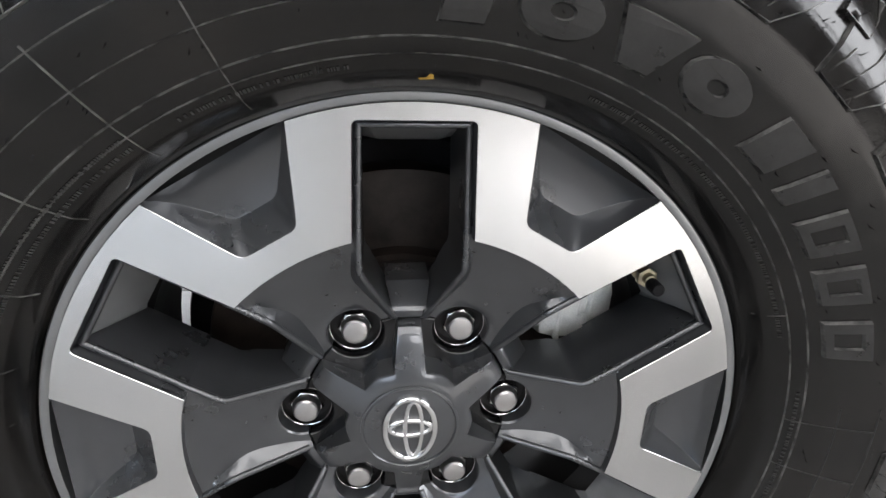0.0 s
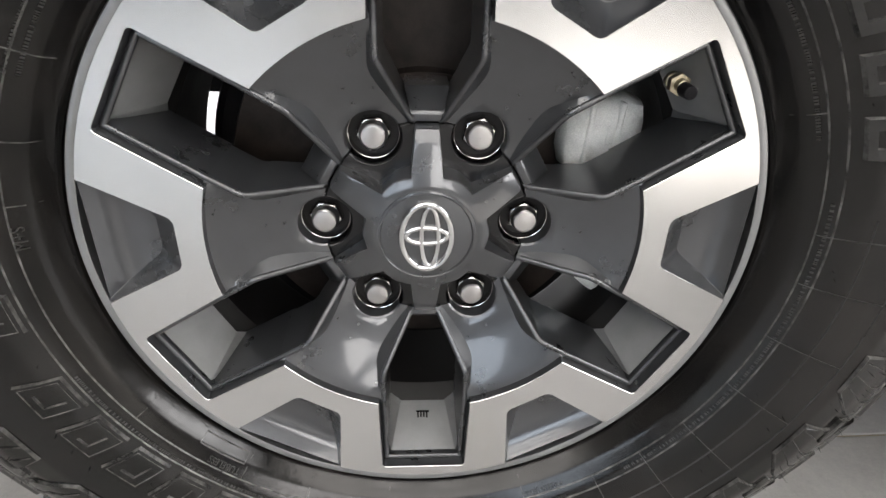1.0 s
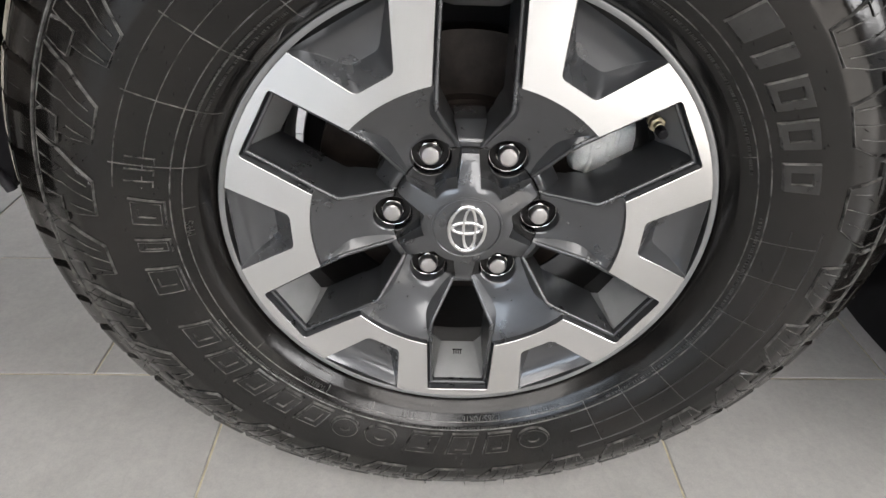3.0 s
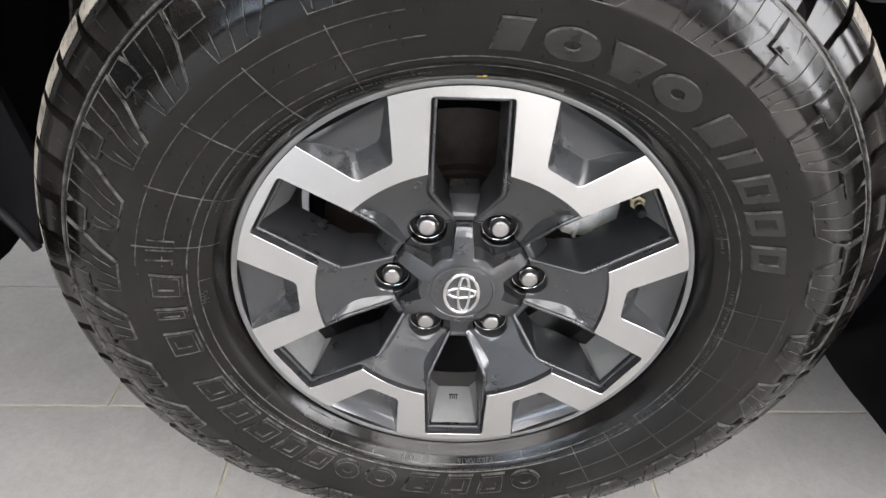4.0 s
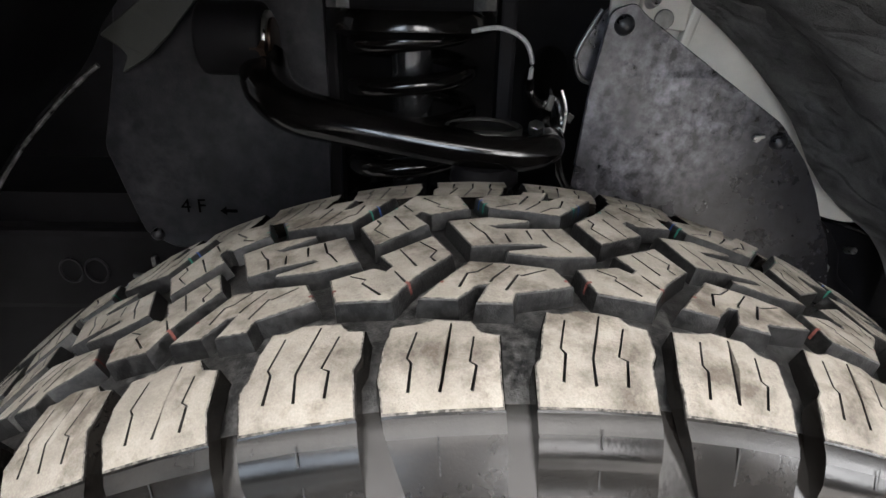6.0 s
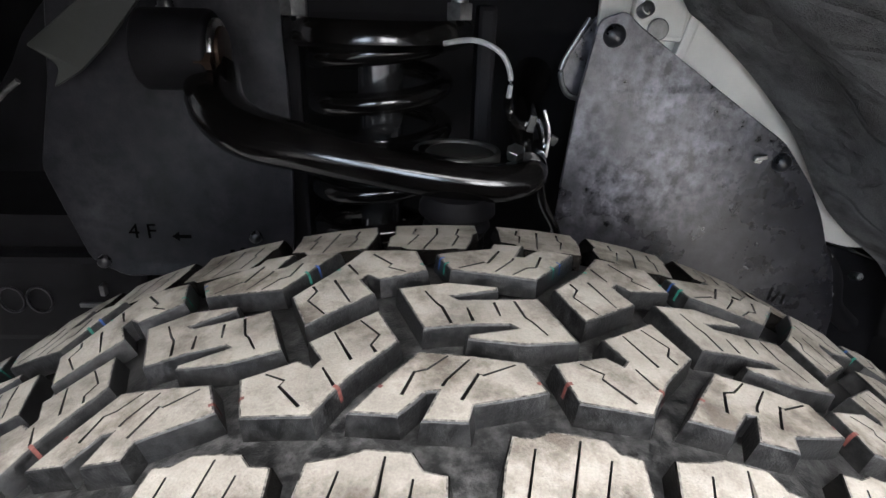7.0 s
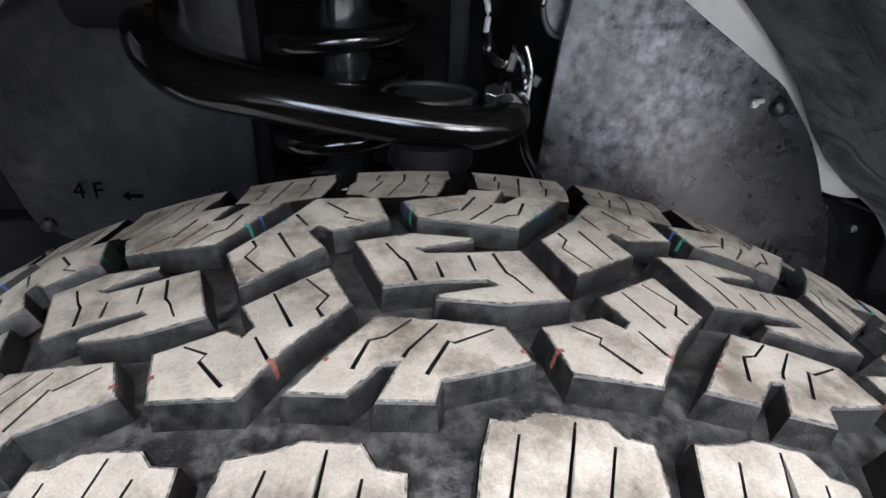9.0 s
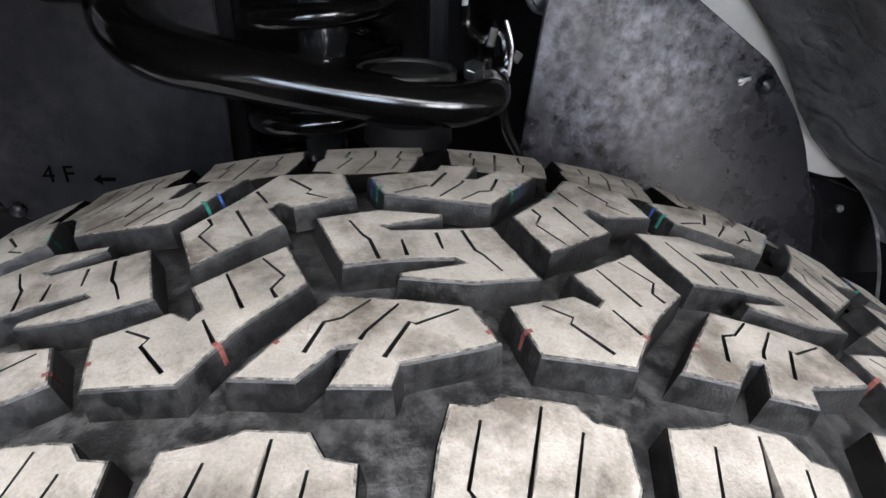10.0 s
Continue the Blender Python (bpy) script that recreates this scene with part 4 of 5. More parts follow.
def tread_block(outline, sipes, turn=90.0, long=1.0, flipped=False, shoulder=False):
    """One rubber block with cut sipes, as a bmesh in wheel coordinates."""
    from mathutils.geometry import delaunay_2d_cdt
    if flipped:
        outline, sipes = opposite(outline), [opposite(p) for p in sipes]
    loop = [(a * MM, y) for a, y in outline]
    if area2(loop) < 0:
        loop = loop[::-1]
    bm = bmesh.new()
    front = max(p[1] for p in loop) if flipped else min(p[1] for p in loop)

    def at(p, drop):
        return bm.verts.new(squash(on_wheel(turn + long * p[0] / MM, crown(p[1] / 1000) - drop, p[1] / 1000)))

    top = inset(loop, 0.95)
    vt = [at(p, 0.0) for p in top]
    vm = [at(p, 0.00012) for p in inset(loop, 0.4)]
    ve = [at(p, 0.0006) for p in loop]
    foot = inset(loop, -0.9)
    vf = []
    for p, q in zip(loop, foot):
        if shoulder and abs(p[1] - front) < 0.6:
            yy = -0.0588 if not flipped else 2 * BACK + 0.0588
            a_ = p[0] / MM
            if not flipped and a_ > 5.0:
                a_ -= 1.2
            vf.append(bm.verts.new(squash(on_wheel(turn + long * a_, 0.3464, yy))))
        else:
            vf.append(at(q, DEEP))
    # profile of the outer face from the top's edge (1) to the foot (0): (height, how far proud, material of the strip above it)
    ends = [a for a, y in outline if abs(y - front) < 0.6]
    banded = min(ends) < -0.75
    profile = ((0.90, 0.0015, 5), (0.80, 0.0021, 5), (0.57, 0.0020, 3), (0.50, 0.0012, 3), (0.42, 0.0002, 3)) if banded else ((0.90, 0.0013, 5), (0.80, 0.0019, 5), (0.55, 0.0016, 3))
    if shoulder and not flipped:
        # slits in the shoulder's face
        mid = (min(ends) + max(ends)) / 2
        proud = [(1.0, 0.0)] + [(h, o) for h, o, _ in profile] + [(0.0, 0.0)]

        def face(a, h):
            o = 0.0007
            for (h0, o0), (h1, o1) in zip(proud, proud[1:]):
                if h1 <= h <= h0:
                    o += o0 + (o1 - o0) * (h0 - h) / (h0 - h1)
            n = Vector((-0.0250, 0.0145)).normalized() * o     # (y, r) outwards from the slanted face
            return bm.verts.new(squash(on_wheel(turn + long * a, 0.3475 + 0.025 * h + n.y, -0.0570 + 0.0145 * h + n.x)))
        for h0, h1, da in (((0.62, 0.84, 0.0), (0.12, 0.38, 0.0)) if banded else ((0.22, 0.78, 0.3),)):
            f = bm.faces.new([face(mid + da - 0.05, h0), face(mid + da + 0.05, h0), face(mid + da + 0.05, h1), face(mid + da - 0.05, h1)])
            f.material_index = 1
    holes, hv = [], []
    for s in sipes:
        pts = [Vector((a * MM, y)) for a, y in s]
        left, right = [], []
        for i, p in enumerate(pts):
            d = (pts[min(i + 1, len(pts) - 1)] - pts[max(i - 1, 0)]).normalized()
            nrm = Vector((-d.y, d.x)) * (0.34 + 0.25 * i / (len(pts) - 1))
            left.append(tuple(p + nrm)), right.append(tuple(p - nrm))
        hole = left + right[::-1]
        holes.append(hole)
        h1, h2 = [at(p, 0.0) for p in hole], [at(p, 0.005) for p in hole]
        hv.append(h1)
        strip(bm, h1, h2, 1)
        fill(bm, [hole], [h2], 1)
    # the top is meshed with points inside, so that it curves with the crown
    flat_pts, flat_vs, ends = list(top), list(vt), [(k, (k + 1) % len(top)) for k in range(len(top))]
    for hole, ring_ in zip(holes, hv):
        n0 = len(flat_pts)
        flat_pts += hole
        flat_vs += ring_
        ends += [(n0 + k, n0 + (k + 1) % len(hole)) for k in range(len(hole))]

    def within(p, loop):
        c = False
        for (x0, y0), (x1, y1) in zip(loop, loop[1:] + loop[:1]):
            if (y0 > p[1]) != (y1 > p[1]) and p[0] < (x1 - x0) * (p[1] - y0) / (y1 - y0) + x0:
                c = not c
        return c
    xs, ys = [p[0] for p in top], [p[1] for p in top]
    n0 = len(flat_pts)
    known = list(flat_pts)
    for ix in range(int((max(xs) - min(xs)) / 5) + 1):
        for iy in range(int((max(ys) - min(ys)) / 5) + 1):
            p = (min(xs) + 5 * ix + 2.5 * (iy % 2), min(ys) + 5 * iy + 1.3)
            if within(p, top) and not any(within(p, q) for q in holes) and min((p[0] - q[0]) ** 2 + (p[1] - q[1]) ** 2 for q in known) > 3.2:
                flat_pts.append(p)
    out = delaunay_2d_cdt([Vector(p) for p in flat_pts], ends, [], 0, 1e-5)
    made = [flat_vs[o[0]] if o and o[0] < n0 else at(p, 0.0) for p, o in zip(out[0], out[3])]
    for f in out[2]:
        c = sum((out[0][k] for k in f), Vector((0, 0))) / len(f)
        if within(c, top) and not any(within(c, q) for q in holes) and len({made[k] for k in f}) == len(f):
            bm.faces.new([made[k] for k in f])
    strip(bm, vt, vm, 4)
    strip(bm, vm, ve, 3 if shoulder else 1)
    if shoulder:
        outer = [abs(p[1] - front) < 0.6 for p in loop]
        push = Vector((0, 0.865 if flipped else -0.865, 0))
        above = ve
        for h, out_, m_ in (*profile, (0.0, 0.0, 3)):
            below = []
            for v0, v1, o in zip(ve, vf, outer):
                p = v0.co.lerp(v1.co, 1 - h)
                if o:
                    p = p + out_ * (push + 0.5 * Vector((p.x, 0, p.z)).normalized())
                below.append(bm.verts.new(p) if h else v1)
            for k in range(len(loop)):
                n = (k + 1) % len(loop)
                f = bm.faces.new((above[k], above[n], below[n], below[k]))
                f.material_index = m_ if outer[k] and outer[n] else 3
            above = below
    else:
        strip(bm, ve, vf, 1)
    bmesh.ops.recalc_face_normals(bm, faces=bm.faces)
    return bm


def side_y(r):
    """Where the sidewall's outer skin lies at radius r."""
    tab = [(0.2185, -0.0205), (0.224, -0.034), (0.2314, -0.0455), (0.245, -0.0555), (0.262, -0.0635), (0.28, -0.0695), (0.297, -0.0735), (0.312, -0.0730), (0.328, -0.0675), (0.3455, -0.0570)]
    for (r0, y0), (r1, y1) in zip(tab, tab[1:]):
        if r <= r1:
            return y0 + (y1 - y0) * (max(r, r0) - r0) / (r1 - r0)
    return tab[-1][1]


def on_side(deg, r, lift=0.0):
    return on_wheel(deg, r, side_y(r) - lift)


def side_pad(outline, lift, bevel=0.0011, hollow=(), edge=1, fine=False):
    """A raised pad on the sidewall; outline in (degrees, metres of radius), with sunk outlines in it."""
    from mathutils.geometry import delaunay_2d_cdt
    k = 0.3 * math.pi / 180
    loop = []
    for (a0, r0), (a1, r1) in zip(outline, outline[1:] + outline[:1]):
        n = max(1, int(max(abs(a1 - a0) / 1.0, abs(r1 - r0) / 0.005)))
        loop += [((a0 + (a1 - a0) * i / n) * k, r0 + (r1 - r0) * i / n) for i in range(n)]
    bm = bmesh.new()
    at = lambda p, l: bm.verts.new(on_side(p[0] / k, p[1], l))
    top = inset(loop, bevel)
    vt, vb = [at(p, lift) for p in top], [at(p, -0.0004) for p in loop]
    loops, verts = [top], [vt]
    for h in hollow:
        hl = [(a * k, r) for a, r in h]
        a_, b_ = [at(p, lift) for p in hl], [at(p, lift * 0.3) for p in inset(hl, bevel * 0.7)]
        loops.append(hl), verts.append(a_)
        strip(bm, a_, b_, edge)
        fill(bm, [inset(hl, bevel * 0.7)], [b_], 2 * edge)
    if fine:
        # points inside keep the pad's face curved with the sidewall
        def within(p):
            c = False
            for (x0, y0), (x1, y1) in zip(top, top[1:] + top[:1]):
                if (y0 > p[1]) != (y1 > p[1]) and p[0] < (x1 - x0) * (p[1] - y0) / (y1 - y0) + x0:
                    c = not c
            return c
        xs, ys = [p[0] for p in top], [p[1] for p in top]
        step = 0.0042
        inner = [(min(xs) + step * (i + 0.5 * (j % 2)), min(ys) + step * j) for i in range(int((max(xs) - min(xs)) / step) + 1) for j in range(int((max(ys) - min(ys)) / step) + 1)]
        inner = [p for p in inner if within(p) and min((p[0] - q[0]) ** 2 + (p[1] - q[1]) ** 2 for q in top) > 0.0018 ** 2]
        n = len(top)
        out = delaunay_2d_cdt([Vector(p) for p in top + inner], [(i, (i + 1) % n) for i in range(n)], [], 0, 1e-7)
        vs = [vt[o[0]] if o and o[0] < n else at(p, lift) for p, o in zip(out[0], out[3])]
        for f in out[2]:
            if within(sum((out[0][i] for i in f), Vector((0, 0))) / len(f)) and len({vs[i] for i in f}) == len(f):
                bm.faces.new([vs[i] for i in f])
    else:
        fill(bm, loops, verts)
    strip(bm, vt, vb, edge)
    bmesh.ops.recalc_face_normals(bm, faces=bm.faces)
    return bm


def inset_deg(outline, d):
    """An outline in (degrees, radius) moved inwards by d metres."""
    k = 0.265 * math.pi / 180
    return [(x / k, y) for x, y in inset([(a * k, r) for a, r in outline], d)]


def side_rib(deg, r0, r1, width=0.0009, lift=0.0007, lean=0.0):
    half = math.degrees(width / 2 / ((r0 + r1) / 2))
    return side_pad([(deg - half, r0), (deg + half, r0), (deg + lean + half, r1), (deg + lean - half, r1)], lift, width * 0.25, edge=0)


def build_tyre():
    prof = [(0.214, -0.010), (0.2165, -0.0125), (0.2185, -0.0205)]
    for i in range(1, 60):
        r = 0.2185 + (0.3445 - 0.2185) * i / 60
        lift = 0.0
        for rc, w, l in ((0.2290, 0.0008, 0.0005),):
            if abs(r - rc) < 0.0011:
                lift = l
        prof.append((r, side_y(r) - lift))
    prof += [(0.3446, -0.0582), (0.3455, -0.0592), (0.3464, -0.0592), (0.3472, -0.0580), (0.3480, -0.0572), (0.3510, -0.0546), (0.3600, -0.0452), (0.3680, -0.0340)]
    for y in (-0.02, 0.0, 0.02, 0.04):
        prof.append((crown(y) - DEEP, y))
    full = prof + [(crown(BACK) - DEEP, BACK)] + [(r, 2 * BACK - y) for r, y in prof[::-1]]
    bm = revolve(full, 256)
    for v in bm.verts:
        v.co = squash(v.co)
    for f in bm.faces:
        c = f.calc_center_median()
        f.material_index = 1 if math.hypot(c.x, c.z) > 0.3705 else 2 if 0.3450 < math.hypot(c.x, c.z) < 0.3469 else 0
    tyre = part("tyre", bm, [RUBBER, DUST, EDGE], wheel, "black all-terrain tyre with dusty tan tread blocks", smooth=True, angle=40)
    tyre.matrix_basis = SEAT
    # raised pads on the sidewall, one of each kind to a pitch, with fine moulded lines across them
    for i, (turn, k) in enumerate(PITCHES):
        put = lambda pts: [(turn + k * a, r) for a, r in pts]
        for outline, lift in (([(7.2, 0.2970), (-0.4, 0.2970), (-3.2, 0.312), (-4.6, 0.3225), (-4.9, 0.333), (-5.2, 0.3430), (4.8, 0.3430), (5.1, 0.332), (7.5, 0.328)], 0.0018),
                              ([(9.6, 0.3225), (9.3, 0.3420), (5.6, 0.3428), (4.3, 0.3330), (4.3, 0.3225)], 0.0026)):
            part("sidewall_pad", side_pad(put(outline), lift, 0.0008, fine=True), [RUBBER, EDGE], tyre, smooth=True, angle=24)
            # thin light rim added round each pad in place of its bevel's highlight
            part("pad_edge_highlight", side_pad(inset_deg(put(outline), 0.0006), lift + 0.0004, 0.0003, [inset_deg(put(outline), 0.0013)]), [EDGE, EDGE, RUBBER], tyre)
    ribs = bmesh.new()

    def add(b2):
        me = bpy.data.meshes.new("tmp")
        b2.to_mesh(me)
        ribs.from_mesh(me)
        bpy.data.meshes.remove(me)
        b2.free()
    for turn, k in PITCHES:
        for line in ([(3.7, 0.2975), (1.5, 0.321), (1.4, 0.3425)], [(0.9, 0.302), (-1.6, 0.3246), (-1.9, 0.342)], [(6.1, 0.300), (5.2, 0.316)]):
            for (a0, r0), (a1, r1) in zip(line, line[1:]):
                add(side_rib(turn + k * a0, r0, r1, 0.0008, 0.0027, k * (a1 - a0)))
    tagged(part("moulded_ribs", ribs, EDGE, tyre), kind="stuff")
    # thin rings and radial lines across the plain parts of the sidewall
    def ring_line(r, a0, a1, w=0.0007, lift=0.0006, skin=EDGE):
        n = max(8, int(abs(a1 - a0) / 1.5))
        b2 = bmesh.new()
        rows = []
        for i in range(n + 1):
            a = a0 + (a1 - a0) * i / n
            rows.append([b2.verts.new(on_side(a, r + dr, l)) for dr, l in ((-w * 0.9, -0.0002), (-w * 0.35, lift), (w * 0.35, lift), (w * 0.9, -0.0002))])
        for p, q in zip(rows, rows[1:]):
            for j in range(3):
                b2.faces.new((p[j], p[j + 1], q[j + 1], q[j]))
        bmesh.ops.recalc_face_normals(b2, faces=b2.faces)
        part("ring_line", b2, skin, tyre, smooth=True, angle=60)
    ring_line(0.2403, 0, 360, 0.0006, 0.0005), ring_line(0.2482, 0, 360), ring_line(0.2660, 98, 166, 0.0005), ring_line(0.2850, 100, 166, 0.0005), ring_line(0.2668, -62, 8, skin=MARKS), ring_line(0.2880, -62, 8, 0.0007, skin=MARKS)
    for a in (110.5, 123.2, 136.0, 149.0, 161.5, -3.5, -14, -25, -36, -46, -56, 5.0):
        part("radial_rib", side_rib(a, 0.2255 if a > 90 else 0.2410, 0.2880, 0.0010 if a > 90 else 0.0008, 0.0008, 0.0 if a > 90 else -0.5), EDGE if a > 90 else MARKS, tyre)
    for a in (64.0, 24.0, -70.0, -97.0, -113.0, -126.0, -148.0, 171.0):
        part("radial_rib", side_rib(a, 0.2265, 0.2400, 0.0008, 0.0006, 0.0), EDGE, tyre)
    # rubber nubs left by the mould's vents
    nubs, rnd = bmesh.new(), random.Random(11)
    for turn, k in PITCHES:
        for _ in range(13):
            a, r = turn + k * rnd.uniform(-5, 9), rnd.choice((rnd.uniform(0.30, 0.342), rnd.uniform(0.30, 0.342), rnd.uniform(0.252, 0.295)))
            foot, tall, w = on_side(a, r, 0.0020 if r > 0.297 else 0.0), rnd.uniform(0.0008, 0.0035), 0.0005
            u, v = on_side(a + 0.1, r, 0) - on_side(a, r, 0), on_side(a, r + 0.001, 0) - on_side(a, r, 0)
            u, v = u.normalized() * w, v.normalized() * w
            peak = nubs.verts.new(foot + u.cross(v).normalized() * (tall + 0.0012) * (-1 if u.cross(v).y > 0 else 1) + u * rnd.uniform(-2, 2) + v * rnd.uniform(-1, 2))
            base = [nubs.verts.new(foot + u * math.cos(t) + v * math.sin(t)) for t in (0, 2.1, 4.2)]
            for i in range(3):
                nubs.faces.new((base[i], base[(i + 1) % 3], peak))
        for _ in range(3):
            a = turn + k * rnd.uniform(-7, 8)
            foot = on_wheel(a, 0.3468, -0.0585)
            peak = nubs.verts.new(foot + Vector((rnd.uniform(-0.002, 0.002), -rnd.uniform(0.003, 0.007), rnd.uniform(-0.002, 0.002))))
            base = [nubs.verts.new(foot + on_wheel(a, 0.0006 * math.cos(t), 0) + Vector((0.0006 * math.sin(t), 0, 0))) for t in (0, 2.1, 4.2)]
            for i in range(3):
                nubs.faces.new((base[i], base[(i + 1) % 3], peak))
    tagged(part("vent_nub", nubs, RUBBER, tyre), kind="stuff")
    # plain raised shapes where the maker's and the model's marks stand
    ring = lambda a, r, wa, wr: [(a + wa * math.cos(6.28318 * i / 20), r + wr * math.sin(6.28318 * i / 20)) for i in range(20)]
    bar = lambda a, r, wa, wr, sl=0.0: [(a - wa + sl, r - wr), (a + wa + sl, r - wr), (a + wa - sl, r + wr), (a - wa - sl, r + wr)]
    # upper row: broad filled shapes; lower row: outlined ones with the sidewall's own face
    wedge = lambda a, r, wa, wr: [(a - wa * 0.45, r - wr), (a + wa * 0.45, r - wr), (a + wa, r + wr), (a - wa, r + wr)]
    for a, wa, kind in ((86.0, 2.4, "bar"), (77.3, 4.3, "ring"), (68.2, 4.3, "wedge"), (59.4, 4.3, "ring"), (49.2, 2.6, "bar"), (42.6, 1.4, "bar"), (35.4, 2.9, "frame"), (27.6, 2.8, "frame"), (19.2, 3.0, "frame")):
        if kind == "ring":
            b2 = side_pad(ring(a, 0.2665, wa, 0.0124), 0.0026, 0.0012, [ring(a, 0.2665, 1.3, 0.0036)])
        elif kind == "wedge":
            b2 = side_pad(wedge(a, 0.2665, wa, 0.0124), 0.0026, 0.0012)
        else:
            b2 = side_pad(bar(a, 0.2665, wa, 0.0124, 0.5), 0.0026, 0.0012, [bar(a, 0.2665, wa * 0.42, 0.0075, 0.3)] if kind == "frame" else ())
        part("raised_mark", b2, [MARKS, EDGE, RUBBER], tyre)
    for i, (a, wa) in enumerate(((-71, 4.0), (-79.7, 3.5), (-88.4, 3.7), (-98, 4.2), (-108.6, 4.2), (-117.6, 3.6), (-125.6, 3.3), (-133.4, 3.3), (-141.6, 3.4), (-150.0, 3.5), (-158.8, 3.5), (-173.5, 3.5), (178.2, 1.6), (171.0, 3.0))):
        lean = 0.9 if i < 11 else 0.5
        if i in (0, 4, 5):
            shape, hole = ring(a, 0.2635, wa, 0.0125), ring(a, 0.2635, wa * 0.36, 0.0038)
        else:
            shape, hole = bar(a, 0.2635, wa * 0.92, 0.0125, lean), bar(a, 0.2635, wa * (0.30 if i % 2 else 0.38), 0.0062, lean * 0.5)
        part("raised_mark", side_pad(shape, 0.0026, 0.0007, [hole]), [RUBBER, EDGE, RUBBER], tyre)
        part("mark_outline", side_pad(inset_deg(shape, 0.0020), 0.0031, 0.0004, [inset_deg(shape, 0.0027)]), [EDGE, EDGE, RUBBER], tyre)
    for a in (160.5, 162.8, 165.1):
        part("raised_mark", side_pad(bar(a, 0.2680, 0.7, 0.0100), 0.0015, 0.0008), [RUBBER, EDGE], tyre)
    # size marking, baseline towards the hub
    def lettering(text, deg, r, size):
        cu = bpy.data.curves.new("text", "FONT")
        cu.body, cu.size, cu.extrude, cu.align_x = text, size, 0.0004, "CENTER"
        tmp = new("text", cu)
        bpy.context.view_layer.update()
        me = bpy.data.meshes.new_from_object(tmp.evaluated_get(bpy.context.evaluated_depsgraph_get()))
        bpy.data.objects.remove(tmp)
        for v in me.vertices:
            v.co = on_side(deg - math.degrees(v.co.x / r), r + v.co.y, 0.0002 + max(0.0, v.co.z))
        me.materials.append(MARKS)
        ob = new("lettering", me)
        ob.parent = tyre
    lettering("P265/70R16", -83.5, 0.2345, 0.0085)
    lettering("111T", -103.0, 0.2345, 0.0085)
    lettering("MADE IN JAPAN", -66.0, 0.2355, 0.0048)
    lettering("M+S", 176.0, 0.2345, 0.0085)
    lettering("TUBELESS", -130.0, 0.2345, 0.0060)
    # small unreadable print: fine raised bars round the bead
    small = bmesh.new()
    rnd = random.Random(4)
    for a0, a1, r in ((98, 118, 0.2345), (124, 152, 0.2345), (124, 152, 0.2395), (-112, -62, 0.2445), (-160, -118, 0.2445), (20, 70, 0.2350), (-50, 10, 0.2435)):
        a = a0
        while a < a1:
            w = rnd.choice((0.18, 0.28, 0.36))
            for p, q in (((a, r), (a + w, r + 0.0019)),):
                vs = [small.verts.new(on_side(aa, rr, 0.0005)) for aa, rr in ((p[0], p[1]), (q[0], p[1]), (q[0], q[1]), (p[0], q[1]))]
                small.faces.new(vs)
            a += w + rnd.choice((0.14, 0.16, 0.5))
    bmesh.ops.recalc_face_normals(small, faces=small.faces)
    tagged(part("small_print", small, MARKS, tyre), kind="stuff")
    for a, r0, r1 in ((-136.2, 0.2262, 0.2312), (-126.8, 0.2262, 0.2312)):
        part("stamp_frame", side_rib(a, r0, r1, 0.0006, 0.0006), EDGE, tyre)
    ring_line(0.2262, -136.2, -126.8, 0.0004, 0.0006), ring_line(0.2312, -136.2, -126.8, 0.0004, 0.0006)
    # crayon dot at the valve mark
    part("crayon_mark", side_pad([(88.2, 0.2278), (89.9, 0.2270), (90.2, 0.2280), (89.2, 0.2287), (88.9, 0.2306), (88.4, 0.2304)], 0.0008, 0.0002, edge=0), YELLOW, tyre, "smear of yellow crayon")
    # tread blocks: meshes shared between pitches, own ones where the tyre is pressed flat
    kinds = [(BLOCK_S, SIPES_S, False, True), (BLOCK_T, SIPES_T, False, True), (BLOCK_A, SIPES_A, False, False), (BLOCK_B, SIPES_B, False, False), (BLOCK_F, SIPES_F, False, False),
             (BLOCK_B, SIPES_B, True, False), (BLOCK_A, SIPES_A, True, False), (BLOCK_S, SIPES_S, True, True), (BLOCK_T, SIPES_T, True, True)]
    for outline, sipes, flipped, shoulder in kinds:
        for turn, k in PITCHES:
            part("tread_block", tread_block(outline, sipes, turn, k, flipped, shoulder), [TREAD, GROOVE, EDGE, SHOULDER, WORNEDGE, CHAMFER], tyre, smooth=True, angle=28)
    # coloured maker's stripes painted round the tread, left on the flanks and at the edges of the blocks they cross
    def stripe(name, material, outline, turn, long, y, wide=0.9):
        loop = [(a * MM, yy) for a, yy in outline]
        loop = loop if area2(loop) > 0 else loop[::-1]
        for p, q in zip(loop, loop[1:] + loop[:1]):
            if (p[1] - y) * (q[1] - y) >= 0 or abs(q[1] - p[1]) < 3:
                continue
            d = (Vector(q) - Vector(p)).normalized()
            n = Vector((d.y, -d.x))
            mid = Vector(p).lerp(Vector(q), (y - p[1]) / (q[1] - p[1]))
            bm = bmesh.new()
            rows = []
            for f in (-wide, wide):
                c = mid + d * f
                row = []
                for push, drop in ((-1.9, -0.00012), (-0.5, -0.00005), (0.15, 0.0007), (0.65, 0.0052), (0.55, 0.0054), (-1.9, 0.0006)):
                    w = c + n * push
                    row.append(bm.verts.new(on_wheel(turn + long * w.x / MM, crown(w.y / 1000) - drop, w.y / 1000)))
                rows.append(row)
            for k in range(len(rows[0]) - 1):
                bm.faces.new((rows[0][k], rows[0][k + 1], rows[1][k + 1], rows[1][k]))
            bmesh.ops.recalc_face_normals(bm, faces=bm.faces)
            part(name, bm, material, tyre)
